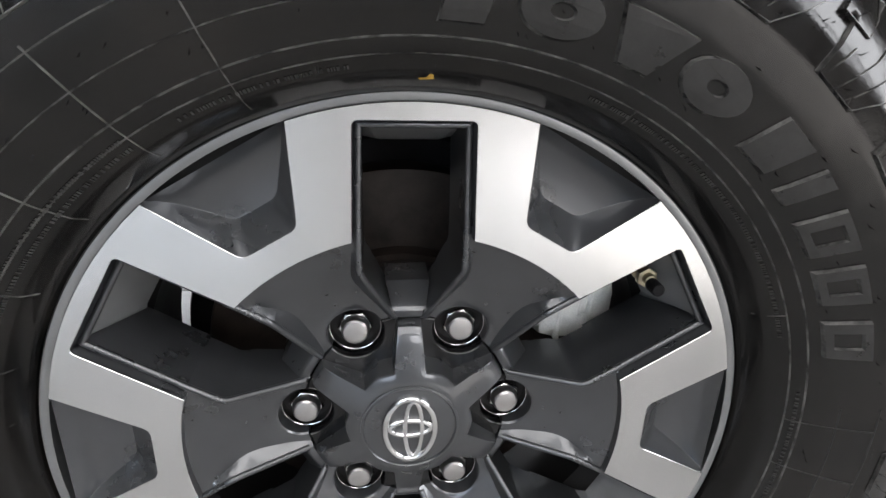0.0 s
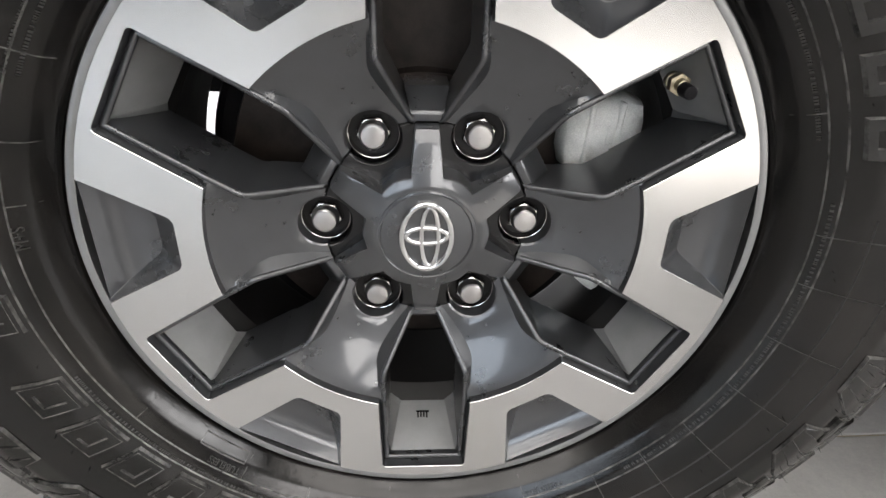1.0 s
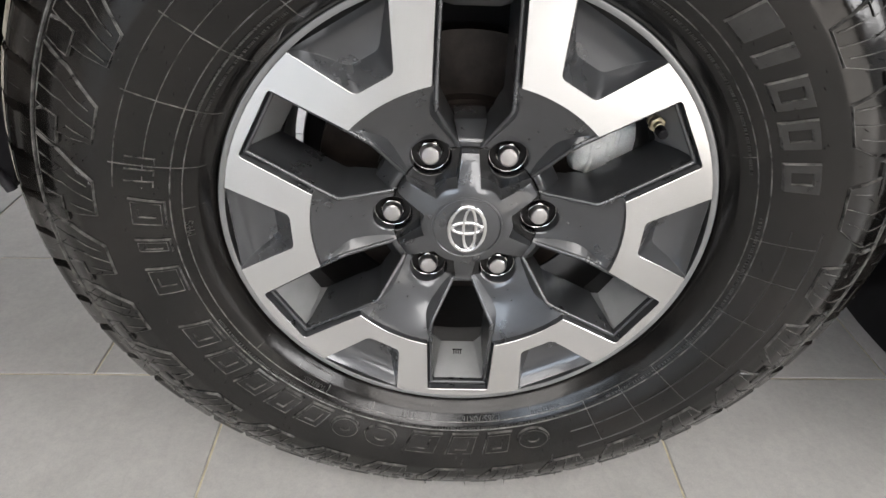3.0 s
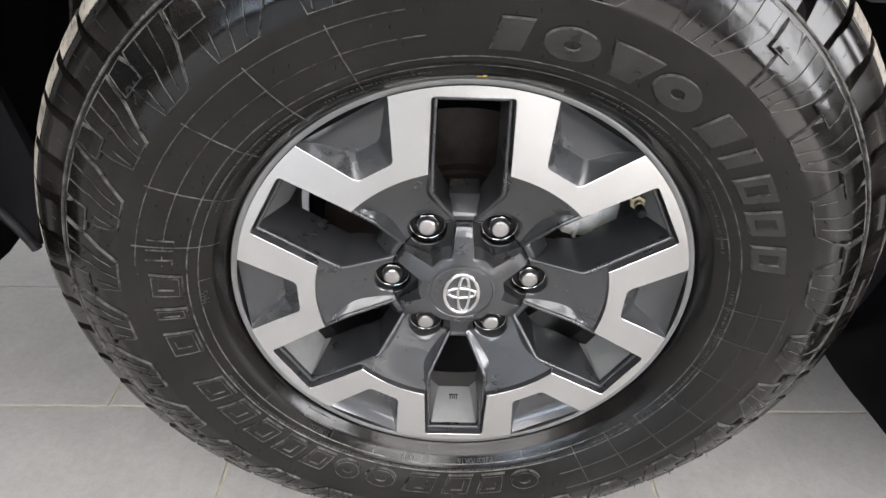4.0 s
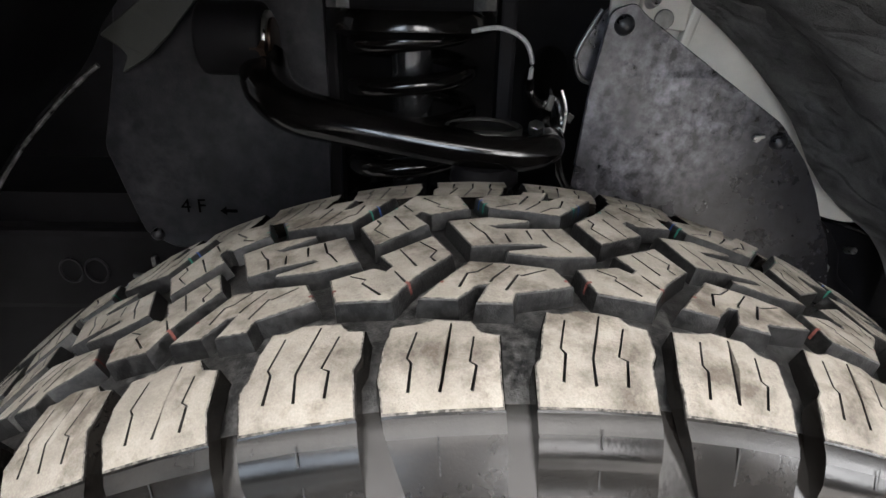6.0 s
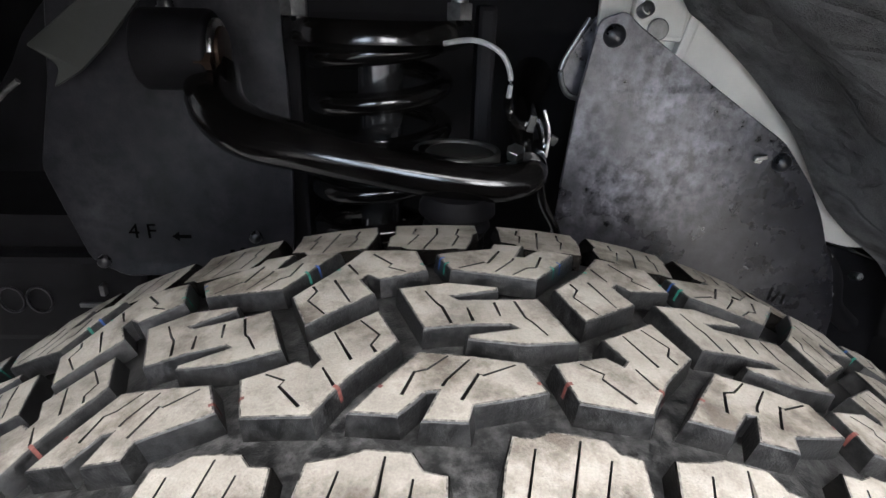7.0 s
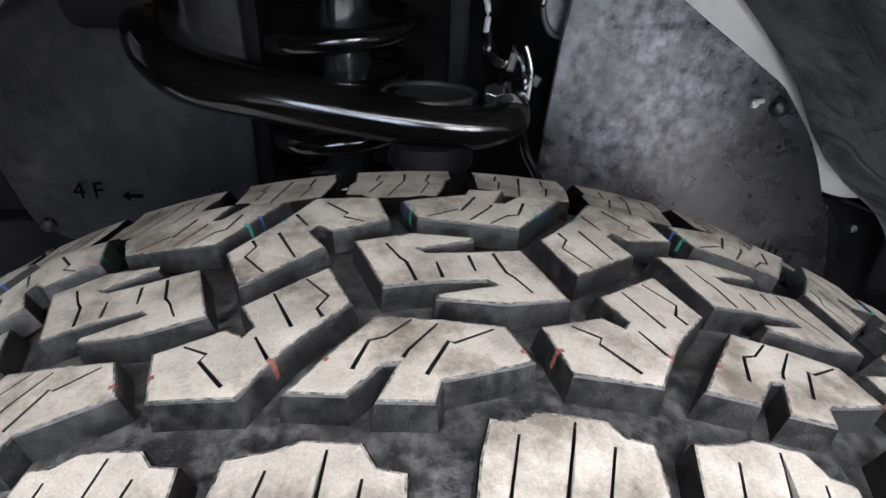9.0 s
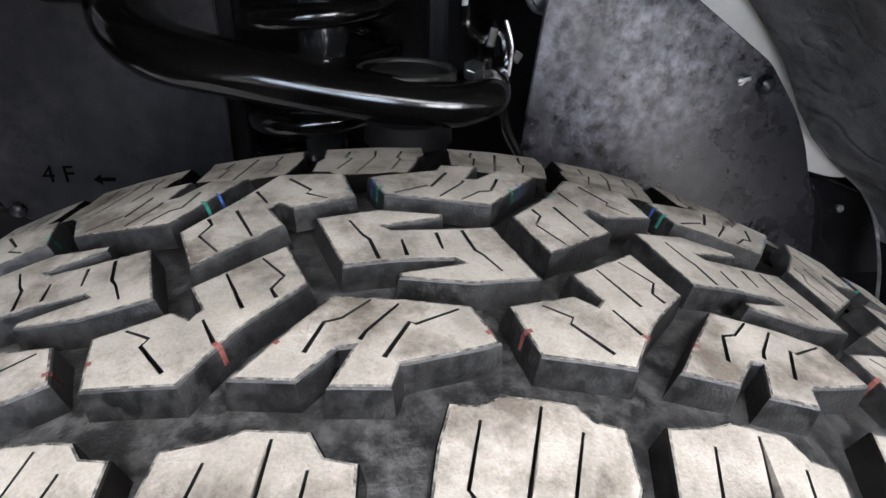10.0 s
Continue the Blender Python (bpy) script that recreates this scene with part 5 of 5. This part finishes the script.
    for turn, long in PITCHES[5:10]:
        for outline in (BLOCK_A, BLOCK_B):
            stripe("red_stripe", RED, outline, turn, long, 15.6, 0.7)
            stripe("green_stripe", GREEN, opposite(outline), turn, long, 88.0, 0.6)
        stripe("blue_stripe", BLUE, opposite(BLOCK_A), turn, long, 92.5, 0.5)


build_rim()
build_tyre()


# ---- brake behind the wheel ----
def build_brake():
    brake = thing("disc_brake", "brown brake disc with a grey cast iron caliper", "brake", (0, 0, HUB))
    part("disc", revolve([(0.03, 0.083), (0.088, 0.083), (0.090, 0.094), (0.150, 0.094), (0.151, 0.096), (0.151, 0.118), (0.09, 0.118), (0.03, 0.118)], 96), RUSTY, brake, "brown brake disc", smooth=True)
    part("dust_shield", revolve([(0.03, 0.126), (0.168, 0.126), (0.172, 0.121), (0.174, 0.126), (0.172, 0.13), (0.03, 0.13)], 72), DULLBLACK, brake, "black dust shield", smooth=True)
    part("hub_flange", revolve([(0.001, 0.062), (0.083, 0.062), (0.083, 0.083), (0.001, 0.083)], 48), RUSTY, brake)
    # caliper: a rounded cast body astride the disc's rim, with two upright ribs
    bm = bmesh.new()
    box(bm, (0.064, 0.058, 0.060), pose(0.1365, 0.098, 0.0440, 0, 2, 0), 0.017)
    cal = part("caliper", bm, CAST, brake, "grey cast iron caliper", smooth=True, angle=60)
    for x, w in ((0.1235, 0.0045), (0.1455, 0.0045)):
        bm = bmesh.new()
        box(bm, (w, 0.010, 0.054), pose(x, 0.0725, 0.0440, 0, 4, 0), 0.0018)
        part("caliper_rib", bm, CAST, cal, smooth=True, angle=60)
    bm = bmesh.new()
    box(bm, (0.026, 0.05, 0.022), pose(0.1465, 0.100, -0.0835, 0, 40, 0), 0.007)
    part("caliper_foot", bm, CAST, cal, smooth=True, angle=60)
    cu = bpy.data.curves.new("text", "FONT")
    cu.body, cu.size, cu.extrude, cu.align_x = "RL", 0.022, 0.0011, "CENTER"
    tmp = new("text", cu)
    bpy.context.view_layer.update()
    me = bpy.data.meshes.new_from_object(tmp.evaluated_get(bpy.context.evaluated_depsgraph_get()))
    bpy.data.objects.remove(tmp)
    me.transform(pose(0.1345, 0.0688, 0.038, 90, 0, 0))
    me.materials.append(CAST)
    cast_mark = new("cast_letters", me)
    cast_mark.parent = cal
    part("knuckle", revolve([(0.001, 0.13), (0.075, 0.13), (0.075, 0.20), (0.05, 0.23), (0.001, 0.23)], 48), BLACKMETAL, brake, "black steering knuckle", smooth=True)


# ---- suspension in the wheel arch ----
def build_suspension():
    arm = thing("upper_control_arm", "glossy black forged upper suspension arm over the tyre", "suspension arm", (0, 0.26, 0.75))
    loc = lambda pts: [(x, y - 0.26, z - 0.75) for x, y, z in pts]
    part("front_leg", tube(loc([(-0.176, 0.345, 0.806), (-0.166, 0.318, 0.786), (-0.138, 0.292, 0.772), (-0.090, 0.272, 0.7655), (-0.035, 0.258, 0.7575), (0.010, 0.250, 0.7525), (0.042, 0.250, 0.7505), (0.060, 0.256, 0.7535), (0.066, 0.275, 0.757)]),
                           [0.021, 0.022, 0.021, 0.0185, 0.0165, 0.0155, 0.0150, 0.0135, 0.0115], seg=20, flat=0.92), BLACKMETAL, arm, smooth=True, angle=70)
    part("rear_leg", tube(loc([(0.062, 0.262, 0.757), (0.066, 0.30, 0.765), (0.070, 0.36, 0.785), (0.09, 0.42, 0.80)]), [0.013, 0.014, 0.016, 0.018], seg=16), BLACKMETAL, arm, smooth=True, angle=70)
    part("web", tube(loc([(-0.06, 0.285, 0.762), (0.0, 0.288, 0.758), (0.05, 0.285, 0.756)]), [0.02, 0.028, 0.02], seg=16, flat=0.3), BLACKMETAL, arm, smooth=True, angle=70)
    bm = bmesh.new()
    revolve([(0.0315, 0.008), (0.0315, -0.0030), (0.0305, -0.0042), (0.0285, -0.0042), (0.0275, -0.0030), (0.0272, -0.0012), (0.0235, -0.0010), (0.0225, -0.0028), (0.0195, -0.0036), (0.0001, -0.0040)], 48, bm)
    joint = part("ball_joint_cap", bm, CAPGREY, arm, "dull grey pressed ball joint cap with a rim", smooth=True, angle=50)
    joint.matrix_basis = pose(0.012, 0.016, 0.0130, -90, 0, 0)
    bm = bmesh.new()
    revolve([(0.001, 0), (0.022, 0.0), (0.0265, 0.006), (0.027, 0.012), (0.022, 0.017), (0.024, 0.022), (0.019, 0.030), (0.001, 0.032)], 40, bm)
    boot = part("ball_joint_boot", bm, DULLBLACK, arm, "black rubber ball joint boot", smooth=True)
    boot.matrix_basis = pose(0.012, -0.008, -0.009, -90, 0, 0)
    bm = bmesh.new()
    cyl(bm, 0.030, 0.030, 0.055, pose(-0.198, 0.085, 0.073, 0, 90, 0), 40, 0.004)
    bush = part("bushing", bm, DULLBLACK, arm, "black rubber bushing", smooth=True)
    bm = bmesh.new()
    cyl(bm, 0.0235, 0.0235, 0.004, pose(-0.169, 0.085, 0.073, 0, 90, 0), 40, 0.001)
    part("washer", bm, ZINC, bush, "zinc plated washer", smooth=True)
    bm = bmesh.new()
    cyl(bm, 0.018, 0.018, 0.003, pose(-0.1655, 0.085, 0.073, 0, 90, 0), 40, 0.0008)
    cyl(bm, 0.007, 0.007, 0.012, pose(-0.173, 0.062, 0.068, 0, 90, 0), 6)
    part("bolt", bm, BRONZE, bush, smooth=True)

    strut = thing("coil_spring_strut", "black coil spring round a polished shock absorber", "suspension strut", (-0.047, 0.372, 0.5))
    pts = [(0.053 * math.cos(6.28318 * k / 16), 0.053 * math.sin(6.28318 * k / 16), 0.155 + 0.036 * k / 16) for k in range(16 * 5)]
    part("coil_spring", tube(pts, 0.0085, seg=12, smooth=2), BLACKMETAL, strut, "glossy black coil spring", smooth=True, angle=70)
    bm = bmesh.new()
    cyl(bm, 0.019, 0.019, 0.26, pose(0, 0, 0.21), 40)
    part("shock_tube", bm, CHROMEDARK, strut, "polished shock absorber tube", smooth=True)
    bm = bmesh.new()
    revolve([(0.001, -0.012), (0.071, -0.012), (0.076, -0.006), (0.076, 0.004), (0.066, 0.010), (0.03, 0.016), (0.001, 0.016)], 48, bm)
    seat = part("spring_seat", bm, BLACKMETAL, strut, "black upper spring seat", smooth=True, angle=50)
    seat.matrix_basis = pose(0, 0, 0.338, -90, 0, 0)
    for x in (-0.062, 0.062):
        bm = bmesh.new()
        cyl(bm, 0.0105, 0.0105, 0.012, pose(x, -0.03, 0.356), 6, 0.001)
        cyl(bm, 0.0065, 0.0065, 0.03, pose(x, -0.03, 0.365), 16)
        part("stud_nut", bm, ZINCDULL, strut, smooth=True)
    for w, x, y, z in ((0.022, -0.085, 0.06, 0.24), (0.016, 0.088, 0.02, 0.25)):
        bm = bmesh.new()
        box(bm, (w, 0.03, 0.22), pose(x, y, z), 0.004)
        part("mount_leg", bm, DULLBLACK, strut)

    hose = thing("brake_hose", "thin grey and black brake hose with clips", "hose", (0.05, 0.29, 0.78))
    loc = lambda pts: [(x - 0.05, y - 0.29, z - 0.78) for x, y, z in pts]
    part("pipe", tube(loc([(0.002, 0.30, 0.836), (0.022, 0.29, 0.8395), (0.040, 0.285, 0.8325), (0.0478, 0.282, 0.818), (0.0475, 0.282, 0.802)]), 0.0019, seg=10), PIPE, hose, "light grey pipe", smooth=True)
    part("hose", tube(loc([(0.0475, 0.282, 0.803), (0.050, 0.284, 0.790), (0.060, 0.288, 0.782), (0.071, 0.286, 0.786), (0.076, 0.283, 0.770), (0.0735, 0.280, 0.750), (0.079, 0.279, 0.726), (0.092, 0.279, 0.700), (0.097, 0.279, 0.66)]), 0.0034, seg=10), BLACKMETAL, hose, smooth=True)
    part("clip", tube(loc([(0.073, 0.278, 0.795), (0.0775, 0.276, 0.780), (0.0765, 0.276, 0.762)]), 0.0012, seg=8), ZINC, hose, smooth=True)
    bm = bmesh.new()
    box(bm, (0.005, 0.003, 0.012), pose(0.016, -0.006, 0.004, 0, 12, 0), 0.001)
    box(bm, (0.006, 0.004, 0.007), pose(0.033, -0.004, -0.008, 0, 30, 0), 0.001)
    part("bracket", bm, CAPGREY, hose)
    bm = bmesh.new()
    cyl(bm, 0.0062, 0.0062, 0.008, pose(0.002, -0.027, -0.012, 30, 0, 0), 6, 0.0008)
    part("nut", bm, ZINC, hose, smooth=True)


# ---- truck: shields, liners, body ----
def flat_sheet(name, outline, y, material, parent, label="", thick=0.003, rnd=0.01, wave=0.0):
    put = lambda a, b, d: Vector((a, y + d + wave * math.sin(a * 31) * math.sin(b * 23), b))
    return part(name, plate(outline, put, thick, 0.0008, rnd), material, parent, label)


def build_truck():
    truck = thing("truck_wheel_arch", "open wheel arch of a pickup truck with liners and shields", "wheel arch", (0, 0, 0))
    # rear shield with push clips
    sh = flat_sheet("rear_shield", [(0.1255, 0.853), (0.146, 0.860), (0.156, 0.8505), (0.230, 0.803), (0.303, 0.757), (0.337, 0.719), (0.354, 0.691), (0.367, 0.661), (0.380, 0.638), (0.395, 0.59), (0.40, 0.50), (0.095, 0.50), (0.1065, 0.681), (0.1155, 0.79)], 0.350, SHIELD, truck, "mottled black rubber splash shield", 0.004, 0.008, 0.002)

    def clip(x, z, y, r, parent):
        bm = bmesh.new()
        revolve([(max(0.0001, r * math.sin(radians(a))), -r * 0.75 * math.cos(radians(a))) for a in range(0, 91, 10)] + [(r * 1.04, 0.001), (r * 1.04, 0.002)], 28, bm)
        o = part("push_clip", bm, CLIPBLACK, parent, "black domed push clip", smooth=True, angle=60)
        o.matrix_basis = pose(x, y, z)
    clip(0.1385, 0.8415, 0.349, 0.0090, sh), clip(0.302, 0.741, 0.349, 0.0082, sh)
    bm = bmesh.new()
    box(bm, (0.010, 0.004, 0.004), pose(0.281, 0.347, 0.7455, 0, -15, 0), 0.001)
    cyl(bm, 0.0035, 0.0035, 0.004, pose(0.279, 0.348, 0.744, 90, 0, 0), 14)
    part("small_bolt", bm, ZINC, sh)
    for i in range(3):
        bm = bmesh.new()
        box(bm, (0.003, 0.0006, 0.014), pose(0.325 + 0.007 * i, 0.3492, 0.612 - 0.002 * i, 0, 8 + 20 * (i == 1), 0))
        part("stamp", bm, INK, sh, "black stamped mark")
    # pale body panel behind it
    pale = flat_sheet("body_panel", [(0.128, 0.95), (0.128, 0.842), (0.160, 0.838), (0.24, 0.785), (0.300, 0.735), (0.322, 0.702), (0.342, 0.676), (0.372, 0.662), (0.40, 0.655), (0.52, 0.66), (0.52, 0.95)], 0.362, BODY, truck, "pale grey painted inner body panel", 0.004)
    bm = bmesh.new()
    box(bm, (0.046, 0.014, 0.10), pose(0.178, 0.360, 0.888, 0, 4, 0), 0.004)
    part("flange", bm, BODY, pale)
    bm = bmesh.new()
    box(bm, (0.010, 0.012, 0.075), pose(0.204, 0.358, 0.858, 0, 14, 0), 0.003)
    part("seam", bm, BODY, pale)
    bm = bmesh.new()
    cyl(bm, 0.0085, 0.0085, 0.004, pose(0.1735, 0.352, 0.8465, 90, 0, 0), 28, 0.001)
    part("body_bolt", bm, ZINCDULL, pale)
    bm = bmesh.new()
    cyl(bm, 0.0055, 0.0055, 0.010, pose(0.158, 0.343, 0.861, 70, 0, 10), 14, 0.001)
    part("body_bolt", bm, ZINC, pale, smooth=True)
    # bent plate beside the shield
    br = flat_sheet("bracket_plate", [(0.118, 0.90), (0.148, 0.875), (0.126, 0.853), (0.104, 0.818), (0.1045, 0.803), (0.116, 0.7905), (0.135, 0.79), (0.16, 0.84), (0.16, 0.90)], 0.366, SHIELD, truck, "dark bent bracket plate", 0.004)
    part("edge", tube([(0.122, 0.365, 0.853), (0.1045, 0.365, 0.820), (0.1035, 0.365, 0.806), (0.110, 0.365, 0.793), (0.121, 0.365, 0.789)], 0.0022, seg=10), ZINCDULL, br, smooth=True)
    # black loom and bolts low behind the shield's corner
    loom = flat_sheet("loom_plate", [(0.34, 0.66), (0.50, 0.655), (0.50, 0.50), (0.36, 0.50)], 0.405, DULLBLACK, truck, "black plate with a wiring loom")
    part("loom", tube([(0.352, 0.385, 0.655), (0.388, 0.388, 0.640), (0.415, 0.392, 0.610), (0.428, 0.394, 0.575), (0.455, 0.395, 0.55)], 0.0105, seg=14), DULLBLACK, loom, smooth=True)
    part("loom", tube([(0.372, 0.392, 0.660), (0.420, 0.390, 0.648), (0.470, 0.392, 0.630)], 0.008, seg=14), BLACKMETAL, loom, smooth=True)
    for x, z, r in ((0.410, 0.592, 0.006), (0.392, 0.566, 0.0045), (0.398, 0.635, 0.004), (0.437, 0.613, 0.004)):
        bm = bmesh.new()
        cyl(bm, r, r, 0.012, pose(x, 0.386, z, 70, 20, 0), 6, 0.0008)
        part("loom_bolt", bm, ZINC, loom, "bright zinc bolt", smooth=True)
    # front shield with its stencilled mark
    fs = flat_sheet("front_shield", [(-0.20, 0.95), (-0.305, 0.95), (-0.318, 0.86), (-0.330, 0.79), (-0.352, 0.715), (-0.343, 0.673), (-0.330, 0.622), (-0.300, 0.606), (-0.14, 0.606), (-0.132, 0.66), (-0.128, 0.76), (-0.13, 0.95)], 0.392, SHIELDF, truck, "dark rubber splash shield with a stencilled mark", 0.004, 0.008, 0.003)

    def letters(text, x, z, size):
        cu = bpy.data.curves.new("text", "FONT")
        cu.body, cu.size, cu.extrude, cu.align_x = text, size, 0.0003, "CENTER"
        tmp = new("text", cu)
        bpy.context.view_layer.update()
        me = bpy.data.meshes.new_from_object(tmp.evaluated_get(bpy.context.evaluated_depsgraph_get()))
        bpy.data.objects.remove(tmp)
        me.transform(pose(x, 0.3870, z, 90, 0, 0))
        me.materials.append(INK)
        o = new("stencil", me)
        o.parent = fs
    letters("4 F", -0.273, 0.648, 0.021)
    bm = bmesh.new()
    vs = [bm.verts.new((-0.2365 + x, 0.3868, 0.6500 + z)) for x, z in ((-0.010, 0), (-0.003, 0.005), (-0.003, 0.0018), (0.008, 0.0018), (0.008, -0.0018), (-0.003, -0.0018), (-0.003, -0.005))]
    bm.faces.new(vs)
    part("stencil_arrow", bm, INK, fs)
    clip(-0.317, 0.621, 0.391, 0.0065, fs), clip(-0.170, 0.648, 0.391, 0.0060, fs), clip(-0.222, 0.852, 0.391, 0.0075, fs)
    for i, (x, z) in enumerate(((-0.192, 0.630), (-0.182, 0.632))):
        bm = bmesh.new()
        box(bm, (0.004, 0.0006, 0.013), pose(x, 0.3875, z))
        part("stamp", bm, INK, fs)
    # pale panel in front of the shield's upper corner, its shade put into the colour
    flat_sheet("body_panel", [(-0.225, 0.95), (-0.225, 0.858), (-0.256, 0.825), (-0.280, 0.804), (-0.303, 0.791), (-0.296, 0.806), (-0.300, 0.812), (-0.317, 0.823), (-0.285, 0.846), (-0.262, 0.862), (-0.262, 0.95)], 0.352, BODYSHADED, truck, "pale greenish inner body panel, shade put into its colour", 0.004, 0.003, 0.004)
    # dark parts low in front of the axle
    low = bmesh.new()
    box(low, (0.30, 0.05, 0.10), pose(-0.44, 0.44, 0.565), 0.008)
    rail = part("frame_rail", low, DULLBLACK, truck, "black frame rail")
    for x in (-0.402, -0.430):
        pts = [(x + 0.0125 * math.cos(6.28318 * i / 24), 0.412, 0.567 + 0.0145 * math.sin(6.28318 * i / 24)) for i in range(25)]
        part("hole_rim", tube(pts, 0.0013, seg=8, smooth=1, caps=False, up=(0, 1, 0)), SHIELDF, rail, smooth=True)
    bm = bmesh.new()
    box(bm, (0.034, 0.004, 0.005), pose(-0.345, 0.411, 0.562), 0.001)
    box(bm, (0.005, 0.008, 0.012), pose(-0.335, 0.411, 0.580), 0.001)
    part("tag", bm, ZINCDULL, rail)
    # felt liner behind the wheel, black liner before it: bent sheets round the tyre
    def arch(a0, a1, r, y0, y1, steps=40, ripple=0.0, inner=None, slope=None):
        bm = bmesh.new()
        rows = []
        for i in range(steps + 1):
            a = a0 + (a1 - a0) * i / steps
            yi = inner(a) if inner else y1
            col = []
            for j in range(13):
                y = y0 + (yi - y0) * j / 12
                rr = r + 0.06 * max(0.0, 1 - abs(a - 97) / 29.0) ** 0.6 - (slope(a) if slope else 0.0) * (y + 0.085) / 0.43 + ripple * math.sin(j * 1.7 + a * 0.05) * (1 if 2 < j < 11 else 0.2)
                p = on_wheel(a, rr, y)
                col.append(bm.verts.new((p.x, p.y, p.z + 0.40)))
            rows.append(col)
        for p, q in zip(rows, rows[1:]):
            for j in range(12):
                bm.faces.new((p[j], p[j + 1], q[j + 1], q[j]))
        r0 = bmesh.ops.solidify(bm, geom=bm.faces[:], thickness=-0.004)
        bmesh.ops.recalc_face_normals(bm, faces=bm.faces)
        return bm
    hem = [(-22, 0.500), (20, 0.496), (27, 0.492), (31, 0.485), (33, 0.478), (36, 0.469), (40, 0.463), (44, 0.464), (50, 0.476), (54, 0.481), (60, 0.490), (66, 0.499), (78, 0.515)]

    def hem_at(a):
        for (a0, r0), (a1, r1) in zip(hem, hem[1:]):
            if a <= a1:
                return r0 + (r1 - r0) * (a - a0) / (a1 - a0)
        return hem[-1][1]
    hem_slope = lambda a: 0.525 - hem_at(a)
    part("liner", arch(24, 78, 0.525, -0.085, 0.345, 40, 0.010, slope=hem_slope), FELT, truck, "grey felt wheel arch liner", smooth=True, angle=60)
    part("liner", arch(-22, 24, 0.525, -0.085, 0.345, 30, 0.004, slope=hem_slope), DULLBLACK, truck, "black plastic wheel arch liner", smooth=True, angle=60)
    # its rolled hem
    bead = [on_wheel(a, hem_at(a) + 0.06 * max(0.0, 1 - abs(a - 97) / 29.0) ** 0.6 + 0.004, 0.343) + Vector((0, 0, 0.40)) for a in range(-20, 79, 3)]
    part("hem", tube(bead, 0.0042, seg=12, smooth=2, up=(0, 1, 0)), FELT, truck, "rolled grey felt hem", smooth=True, angle=60)
    part("liner", arch(78, 186, 0.505, -0.085, 0.30, 50, 0.004), DULLBLACK, truck, "black plastic wheel arch liner", smooth=True, angle=60)
    lip = [on_wheel(a, 0.500, 0.297) + Vector((0, 0, 0.40)) for a in range(126, 176, 4)]
    part("liner_lip", tube(lip, 0.0022, seg=10, smooth=2, up=(0, 1, 0)), EDGE, truck, "grey edge of the black liner", smooth=True, angle=70)
    # splash flap that runs down behind the tyre, and the bumper's lower corner before it
    flat_sheet("splash_flap", [(0.482, 0.225), (0.620, 0.100), (0.80, 0.06), (0.80, 0.44), (0.482, 0.44)], 0.100, DULLBLACK, truck, "black plastic splash flap", 0.006, 0.004)
    corner = flat_sheet("bumper_corner", [(-0.461, 0.355), (-0.482, 0.405), (-0.60, 0.62), (-0.62, 0.80), (-0.47, 0.80), (-0.428, 0.46)], 0.073, DULLBLACK, truck, "black plastic bumper corner", 0.012, 0.004)
    part("bumper_edge", tube([(-0.463, 0.071, 0.356), (-0.484, 0.071, 0.405), (-0.602, 0.071, 0.62)], 0.006, seg=12, smooth=3), SHIELDF, corner, "dark grey rounded bumper edge", smooth=True)
    # outer wing with the arch cut out, and plain boxes added to shade the arch
    bm = bmesh.new()
    outer = [(-1.05, 0.42), (-0.60, 0.40)] + [(0.535 * math.cos(radians(a)), 0.41 + (0.545 + 0.05 * max(0.0, 1 - abs(a - 97) / 29.0) ** 0.6) * math.sin(radians(a))) for a in range(184, -24, -6)] + [(0.60, 0.20), (1.5, 0.24), (1.5, 1.20), (-1.05, 1.12)]
    put = lambda a, b, d: Vector((a, -0.105 + d + 0.03 * max(0.0, b - 0.98), b))
    part("wing", plate(outer, put, 0.02, 0.003), TRUCKPAINT, truck, "dark grey painted front wing", smooth=False)
    for name, size, at in (("inner_wall", (2.6, 0.02, 0.90), (0.2, 0.60, 0.77)), ("frame_box", (0.9, 0.16, 0.26), (-0.55, 0.52, 0.52)), ("arch_roof", (1.10, 0.45, 0.02), (0.02, 0.38, 1.10)),
                           ("bonnet", (2.5, 1.8, 0.02), (0.2, 0.80, 1.22)), ("sill_box", (0.55, 1.0, 0.10), (0.9, 0.45, 0.36)), ("bumper_box", (0.30, 1.0, 0.25), (-0.82, 0.45, 0.60))):
        bm = bmesh.new()
        box(bm, size, pose(*at))
        part(name, bm, DULLBLACK, truck, "plain black box added to keep the arch in shade")


PIPE = mat("light grey pipe coating", (0.33, 0.33, 0.32), 0.35, scale=120, vary=0.2, fine=1200, bump=0.00005)
ZINCDULL = mat("dull zinc", (0.20, 0.20, 0.195), 0.4, metal=0.9, scale=120, vary=0.25, fine=1200, bump=0.0001)
CAPGREY = mat("dark grey joint cap", (0.055, 0.054, 0.05), 0.4, metal=0.6, scale=120, vary=0.3, fine=1200, bump=0.0002)
BRONZE = mat("bronze sleeve", (0.05, 0.032, 0.022), 0.4, metal=0.8, scale=120, vary=0.3, fine=1200, bump=0.0001)
CHROMEDARK = mat("polished grey tube", (0.15, 0.15, 0.155), 0.16, metal=0.9, scale=60, vary=0.1, fine=900, bump=0)
# pale body paint made almost black, standing in for the arch's shade
BODYSHADED = mat("greenish body paint darkened for shade", (0.022, 0.0235, 0.020), 0.45, coat=0.1, scale=12, vary=0.08, fine=700, bump=0.00004)
build_brake()
build_suspension()
build_truck()
